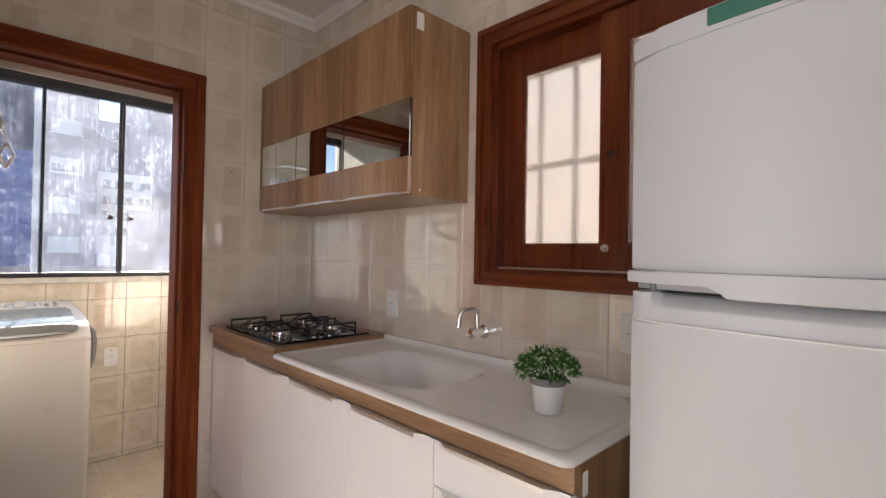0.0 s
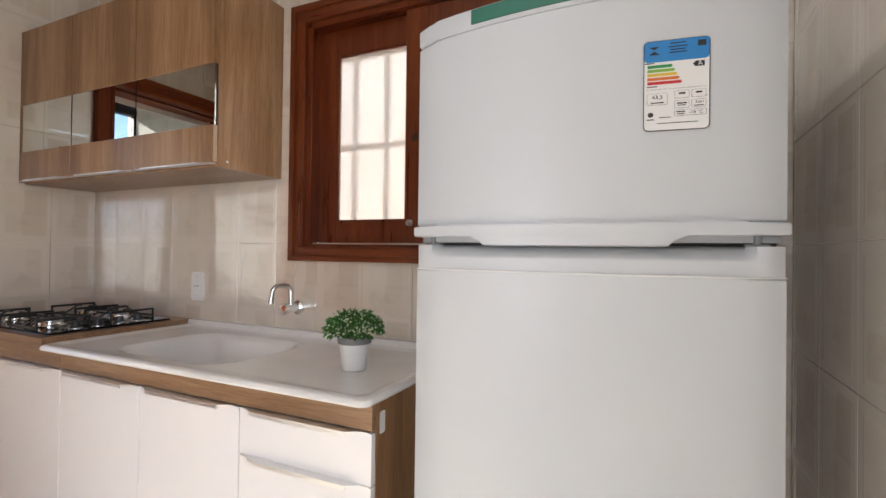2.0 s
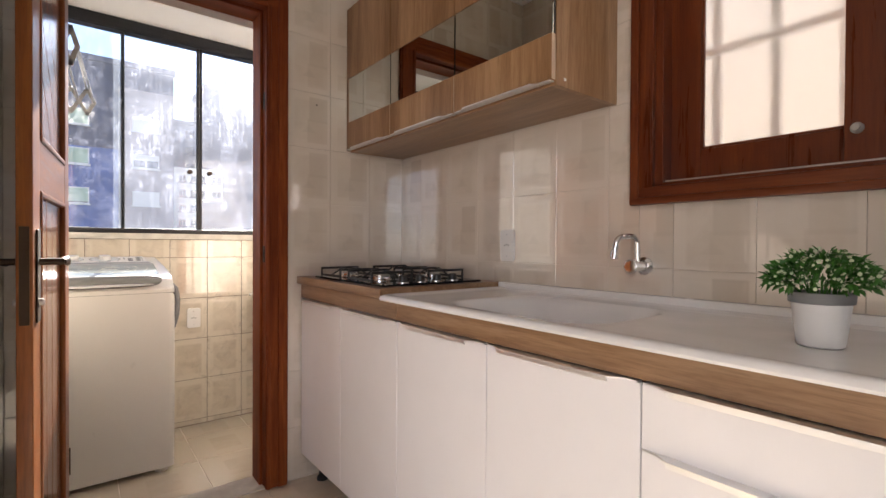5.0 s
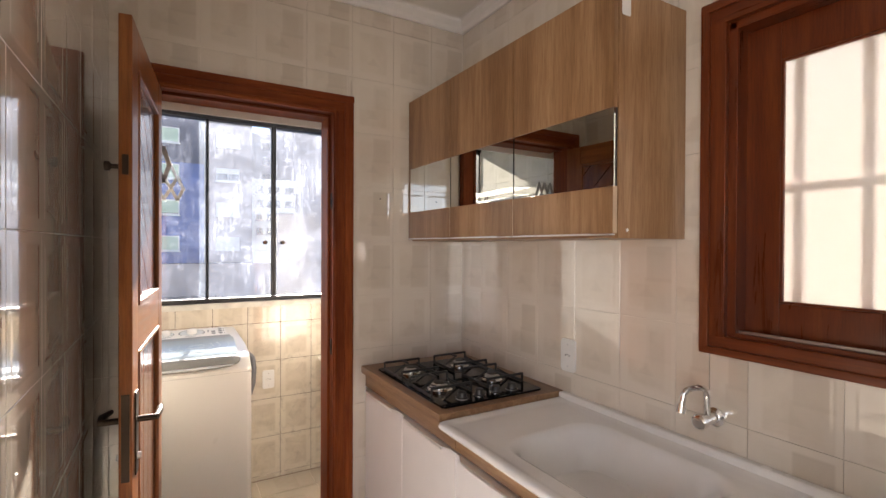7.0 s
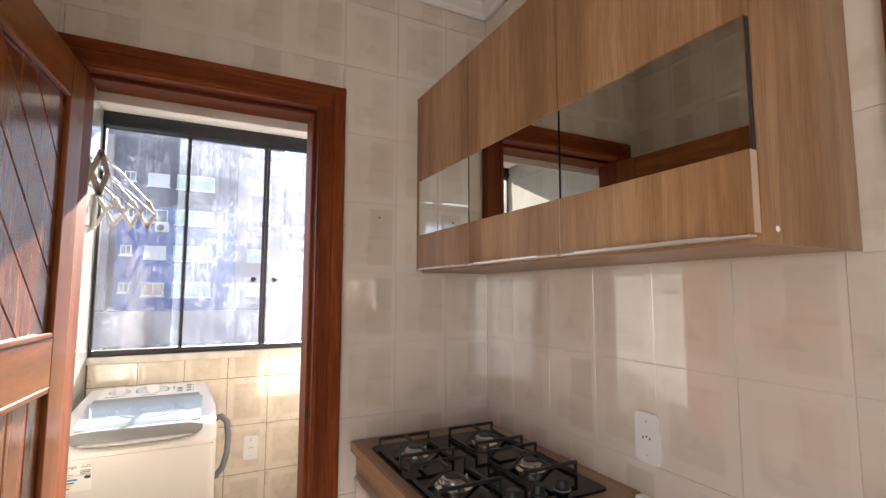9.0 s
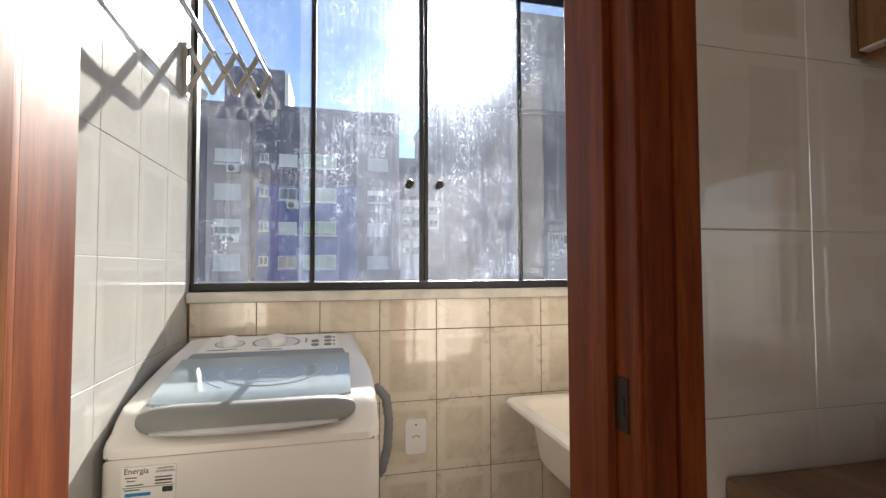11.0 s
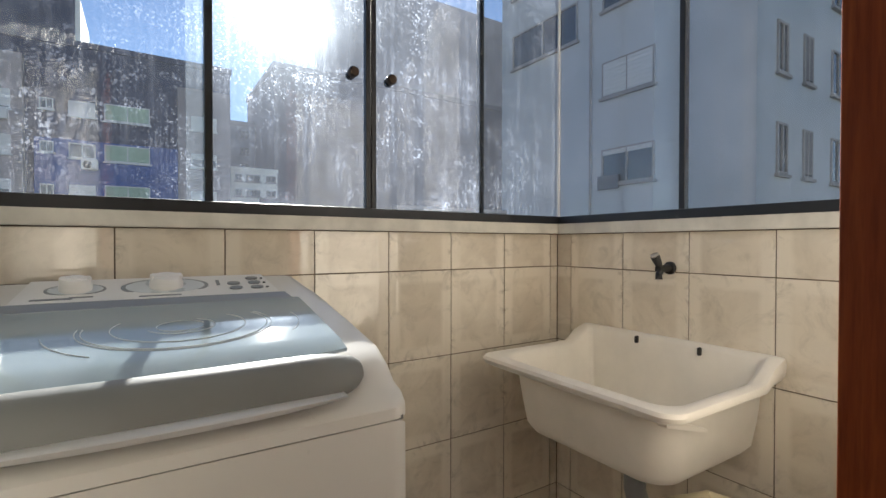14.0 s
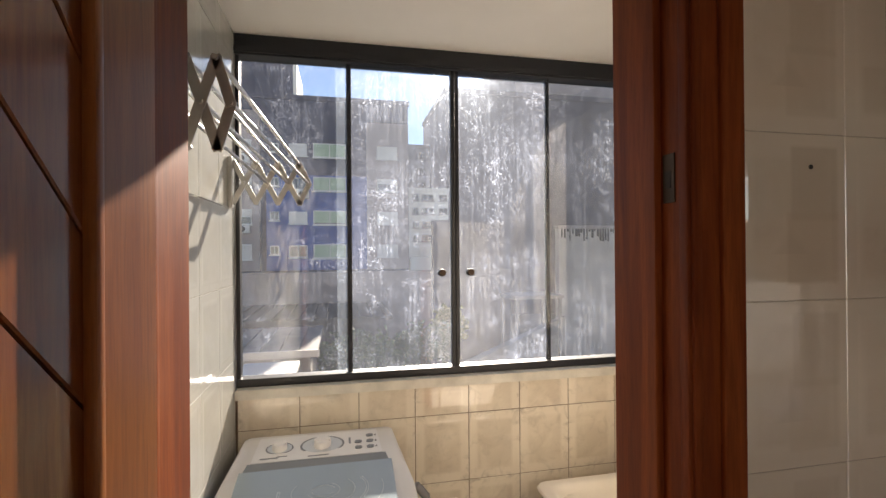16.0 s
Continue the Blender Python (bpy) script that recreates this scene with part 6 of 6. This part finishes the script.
dish = lathe([(0.05, 0), (0.3, -0.08), (0.42, -0.2)], (-8.6, BY + 0.4, 13.2), 14, "y")
part("dish", tube([(-8.6, BY + 0.5, 12.7), (-8.6, BY + 0.45, 13.2)], 0.04, 6, bm=dish), M_CONC, blk, "grey satellite dish")
rw = random.Random(7)
for fl in range(5):
    z = 1.55 + 2.42 * fl
    if z < 11:
        facade_window(blk, Matrix.Translation((-6.65, BY - 0.5, z)), 1.7, 1.05, (M_SHUTTER, M_SHUTTER), rw.choice((0.5, 1.0, 0.85)))
        if fl % 2 == 1:
            air_unit(blk, Matrix.Translation((-6.3, BY - 0.5, z - 0.85)))
        facade_window(blk, Matrix.Translation((-4.35, BY - 0.15, z + 0.1)), 0.62, 0.62, (M_SHUTTER, M_SHUTTER))
        facade_window(blk, Matrix.Translation((-2.75, BY - 0.15, z)), 1.25, 0.85, (M_SHUTTER, M_SHUTTER), (0.0, 0.95, 0.0, 1.0, 0.5)[fl])
        facade_window(blk, Matrix.Translation((-0.55, BY - 0.15, z)), 2.3, 1.0, (M_SHUTTER, M_SHUTTER_G), (1.0, 0.85, 1.0, 1.0, 0.7)[fl])
        facade_window(blk, Matrix.Translation((3.6, BY - 0.12, z)), 1.5, 0.9, (M_SHUTTER, M_SHUTTER), (1.0, 0.9, 0.4, 1.0, 0.5)[fl])
    if fl == 2:
        air_unit(blk, Matrix.Translation((-2.4, BY - 0.15, z - 0.8)))

# brown-grey tower, white block, pale far blocks
tw = thing("apartment_building", (22, 46, GZ), "tall brown-grey apartment tower", "building")
part("wall", box(9.7, 48.0, 44, 56, GZ, 16.0), M_BROWNWALL, tw)
part("roof_parapet", box(9.6, 48.1, 43.9, 56.1, 16.0, 16.5), M_BROWNWALL, tw)
part("upper_block", box(17.0, 48.0, 45.5, 56, 16.5, 27.0), M_GREYPINK, tw)
fb = thing("apartment_building", (9.0, 54, GZ), "distant grey apartment block with rows of small windows", "building")
part("wall", box(4.6, 13.6, 52, 58, GZ, 12.6), M_CONC, fb)
part("roof_parapet", box(4.5, 13.7, 51.9, 58.1, 12.6, 12.95), M_CONC, fb)
for fl in range(3):
    for k in range(4):
        facade_window(fb, Matrix.Translation((7.0 + 1.7 * k, 52, 8.5 + 1.6 * fl)), 0.8, 0.7, (M_BROWNWALL, M_CONC))
wb = thing("apartment_building", (9.0, 36, GZ), "white apartment block with small dark windows", "building")
part("wall", box(5.25, 8.75, 39.0, 43, GZ, 6.3), M_WHITEWALL, wb)
part("roof_parapet", box(5.2, 8.8, 38.95, 43.05, 6.3, 6.55), M_WHITEWALL, wb)
for fl in range(4):
    for x, w in ((6.05, 0.45), (7.05, 0.95), (8.3, 0.7)):
        facade_window(wb, Matrix.Translation((x, 39.0, 2.55 + 1.08 * fl)), w, 0.48, (M_CONC, M_CONC))
part("terrace", box(5.3, 8.4, 36.8, 38.99, 0.1, 1.0), M_WHITEWALL, wb, "pale terrace parapet")
for k in range(6):
    part("baluster", box(6.0 + 0.3 * k, 6.1 + 0.3 * k, 36.7, 36.8, 1.0, 1.5), M_WHITEWALL, wb)

# perimeter walls and low roofs
structure("yard_wall", box(-16, 8.8, 25.0, 25.3, GZ, 0.55), M_GREYPINK, "long pinkish-grey yard wall", "wall")
pw = structure("party_wall", box(7.9, 13.0, 17.6, 17.9, GZ, 2.3), M_CONC_L, "pale rendered party wall with a dark weathered top", "wall")
structure("party_wall_coping", box(7.85, 13.0, 17.54, 17.96, 2.3, 2.42), M_CONC, "dark weathered wall coping", "coping")
st = None
rs = random.Random(3)
for k in range(46):
    x = 8.0 + 4.9 * k / 45
    st = box(x, x + rs.uniform(0.03, 0.10), 17.590, 17.5985, 2.3 - rs.uniform(0.08, 0.5), 2.3, bm=st)
structure("damp_streaks", st, M_ROOF_D, "dark damp runs below the coping", "stain")
structure("party_wall_back", box(4.5, 7.9, 24.0, 24.3, GZ, 3.0), M_BROWNWALL, "brown-grey wall behind the yard", "wall")
rp = prism([(2.4, 11.2), (2.6, 11.1), (8.0, 17.3), (7.8, 17.4)], -3.3, -0.82, bm=None)
structure("ramp_wall", rp, M_CONC, "low rendered wall running across the yard", "wall")
structure("yard_slab", prism([(2.6, 11.1), (13, 8.5), (13, 17.6), (8.0, 17.3)], -3.6, -2.3), M_CONC, "grey concrete yard slab", "slab")

shed = thing("shed", (-2.6, 14, GZ), "low shed with a pale ribbed roof edge", "shed")
part("wall", box(-5.6, -0.5, 13.4, 16.2, GZ, -0.80), M_CONC, shed)
rf = None
for k in range(26):
    x = -5.9 + 0.215 * k
    rf = box(x, x + 0.205, 13.0, 16.6, -0.79, -0.72 + 0.03 * (k % 2), bm=rf)
part("roof", rf, M_ROOF, shed, "ribbed roof sheet")
part("fascia", box(-5.95, -0.28, 12.92, 13.0, -0.84, -0.68), M_CONC_L, shed, "pale roof edge")
hut = thing("water_tank_box", (-1.2, 11.7, GZ), "white rendered box with a flat lid", "tank")
part("box", box(-1.65, -0.75, 11.3, 12.2, GZ, -0.86), M_WHITEWALL, hut)
part("lid", box(-1.75, -0.65, 11.2, 12.3, -0.858, -0.76, 0.02), M_SHUTTER, hut)
shed2 = thing("shed", (-3, 21, GZ), "dark low roof before the yard wall", "shed")
part("wall", box(-9.5, 1.6, 19.4, 24.0, GZ, -0.95), M_ROOF_D, shed2)
rf = None
for k in range(50):
    x = -9.7 + 0.235 * k
    rf = box(x, x + 0.225, 19.2, 24.2, -0.945, -0.86 + 0.04 * (k % 2), bm=rf)
part("roof", rf, M_ROOF_D, shed2, "dark ribbed roof")
cp = thing("carport_shelf", (6.4, 16.0, GZ), "small flat canopy on thin posts", "canopy")
part("roof", box(5.3, 6.9, 15.2, 16.6, 0.05, 0.15), M_CONC, cp)
for x, y in ((5.4, 15.3), (6.8, 15.3), (5.4, 16.5), (6.8, 16.5)):
    part("post", box(x - 0.04, x + 0.04, y - 0.04, y + 0.04, GZ, 0.06), M_CONC, cp)

# neighbouring building to the east
nb = thing("apartment_building", (18, 13, GZ), "shaded grey-white neighbouring building with shuttered windows", "building")
NX0, NY0, NY1 = 13.0, 8.1, 17.9
part("wall", box(NX0, NX0 + 9, NY0, NY1, GZ, 22), M_SIDEWALL, nb)
FW = Matrix.Rotation(radians(-90), 4, "Z")
for fl in range(5):
    z = 3.55 + 2.85 * fl
    facade_window(nb, Matrix.Translation((NX0, 11.8, z)) @ FW, 1.9, 1.15, (M_CONC, M_SHUTTER), (0.15, 1.0, 0.6, 1.0, 0.4)[fl])
    if fl:
        facade_window(nb, Matrix.Translation((NX0, 15.5, z + 2.4)) @ FW, 3.4, 1.35, (M_CONC, M_CONC), 0)
    for x, w in ((14.35, 0.62), (15.95, 0.6), (18.1, 1.0)):
        facade_window(nb, Matrix.Translation((x, NY0, 3.55 + 2.65 * fl)), w, 1.35, (M_CONC, M_BROWNWALL), 0.9 if x > 15 and x < 17 else 0)
b = box(-0.5, 0.3, -0.12, -0.06, -0.75, -0.3)
b.transform(Matrix.Translation((NX0, 12.35, 3.55)) @ FW)
part("hung_cloth", b, M_BROWNWALL, nb, "dark cloth hung from a window")
air_unit(nb, Matrix.Translation((NX0, 14.6, -0.6)) @ FW)
part("downpipe", tube([(NX0 - 0.06, 13.2, GZ), (NX0 - 0.06, 13.2, 22)], 0.045, 8), M_CONC, nb)


def shrub(name, c, r, h, n, mat, label, seed):
    s = thing(name, (c[0], c[1], GZ), label, "shrub", "garden shrubs")
    q = random.Random(seed)
    part("trunk", tube([(c[0], c[1], GZ), (c[0] + 0.05, c[1], c[2] - h * 0.4), (c[0] + 0.1, c[1] + 0.05, c[2])], [0.09, 0.06, 0.03], 8), M_BARK, s)
    for k in range(4):
        a = q.uniform(0, 6.28)
        part("limb", tube([(c[0], c[1], c[2] - h * 0.5), (c[0] + r * 0.6 * math.cos(a), c[1] + r * 0.6 * math.sin(a), c[2])], [0.035, 0.015], 6), M_BARK, s)
    vs, fs = [], []
    for k in range(n):
        a, ph = q.uniform(0, 6.28), math.acos(q.uniform(-0.8, 1))
        rr = (0.45 + 0.55 * q.random()) * (1 + 0.25 * math.sin(3 * a + seed))
        p = Vector((c[0] + r * rr * math.sin(ph) * math.cos(a), c[1] + r * rr * math.sin(ph) * math.sin(a), c[2] + h * rr * math.cos(ph)))
        m = Euler((q.uniform(-1.3, 1.3), q.uniform(-1.3, 1.3), a)).to_matrix()
        l, w = q.uniform(0.12, 0.24), q.uniform(0.04, 0.08)
        i0 = len(vs)
        vs += [p + m @ Vector(t) for t in ((0, 0, 0), (l / 2, w, 0.01), (l, 0, -0.03), (l / 2, -w, 0.01))]
        fs.append((i0, i0 + 1, i0 + 2, i0 + 3))
    me = bpy.data.meshes.new("leaves")
    me.from_pydata([v - Vector((c[0], c[1], GZ)) for v in vs], [], fs)
    me.materials.append(mat)
    o = new("crown", me)
    o.parent = s
    tagged(o, kind="stuff")


for c0, rr0, hh0, n0, mt0, lb0, sd0 in (
        ((1.7, 16.2, -1.75), 0.95, 0.75, 1700, M_FOLIAGE, "dense dark green garden shrub behind the shed", 1),
        ((2.8, 16.6, -1.45), 0.85, 0.70, 1500, M_FOLIAGE, "dense dark green garden shrub behind the shed", 2),
        ((3.7, 17.2, -0.95), 0.50, 0.62, 900, M_FOLIAGE_Y, "yellowish leafy garden shrub by the wall", 3),
        ((0.5, 17.2, -1.9), 1.1, 0.85, 1500, M_FOLIAGE, "dense dark green garden shrub behind the shed", 4)):
    shrub("shrub", c0, rr0, hh0, n0, mt0, lb0, sd0)

# ---------- tiles, last ----------
KZ, KP = 0.481, 0.2487
lay_tiles(wall_east, "-x", EAST, (SOUTH, NORTH), (0.0, CEIL - 0.058), 1.073, 0.2040, KZ, KP, M_TILE_K, [(WIN[0] - 0.05, WIN[1] + 0.05, WIN[2] - 0.04, WIN[3] + 0.05)])
lay_tiles(wall_north, "-y", NORTH, (WEST, EAST), (0.0, CEIL - 0.058), 0.971, 0.2045, KZ, KP, M_TILE_K, [(DOOR[0] - 0.07, DOOR[1] + 0.07, -0.1, DOOR[3] + 0.06)])
lay_tiles(wall_west, "+x", WEST, (0.78, NORTH), (0.0, CEIL - 0.058), 1.66, 0.2040, KZ, KP, M_TILE_K)
lay_tiles(wall_south, "+y", SOUTH, (-0.14, EAST), (0.0, CEIL - 0.058), 0.94, 0.2040, KZ, KP, M_TILE_K)
LZ, LP = 0.961, 0.2430
lay_tiles(wall_back, "-y", BACK, (LEFT, RIGHT), (LFLOOR, 1.067), 0.471, 0.1972, LZ, LP, M_TILE_L, (), 0.0003, 0.0026)
lay_tiles(wall_right, "-x", RIGHT, (2.61, BACK), (LFLOOR, 1.067), 3.306, 0.1950, LZ, LP, M_TILE_L, (), 0.0003, 0.0026)
lay_tiles(wall_left, "+x", LEFT, (2.61, BACK + 0.02), (LFLOOR, LCEIL), 3.170, 0.1930, LZ - 0.006, 0.2455, M_TILE_G, (), 0.0003)
lay_tiles(floor, "z", 0.0, (-0.27, EAST), (SOUTH, NORTH - 0.004), 0.35, 0.330, 0.9, 0.330, M_FLOOR, (), 0.0, 0.004)
lay_tiles(floor_laundry, "z", LFLOOR, (LEFT, RIGHT), (2.612, BACK), 0.52, 0.330, 3.02, 0.330, M_FLOOR, (), 0.0, 0.004)
lay_tiles(floor, "z", 0.0, (-3.40, -0.27), (-1.70, 2.48), -0.27, 0.66, 0.9, 0.66, M_FLOOR, (), 0.0, 0.004)
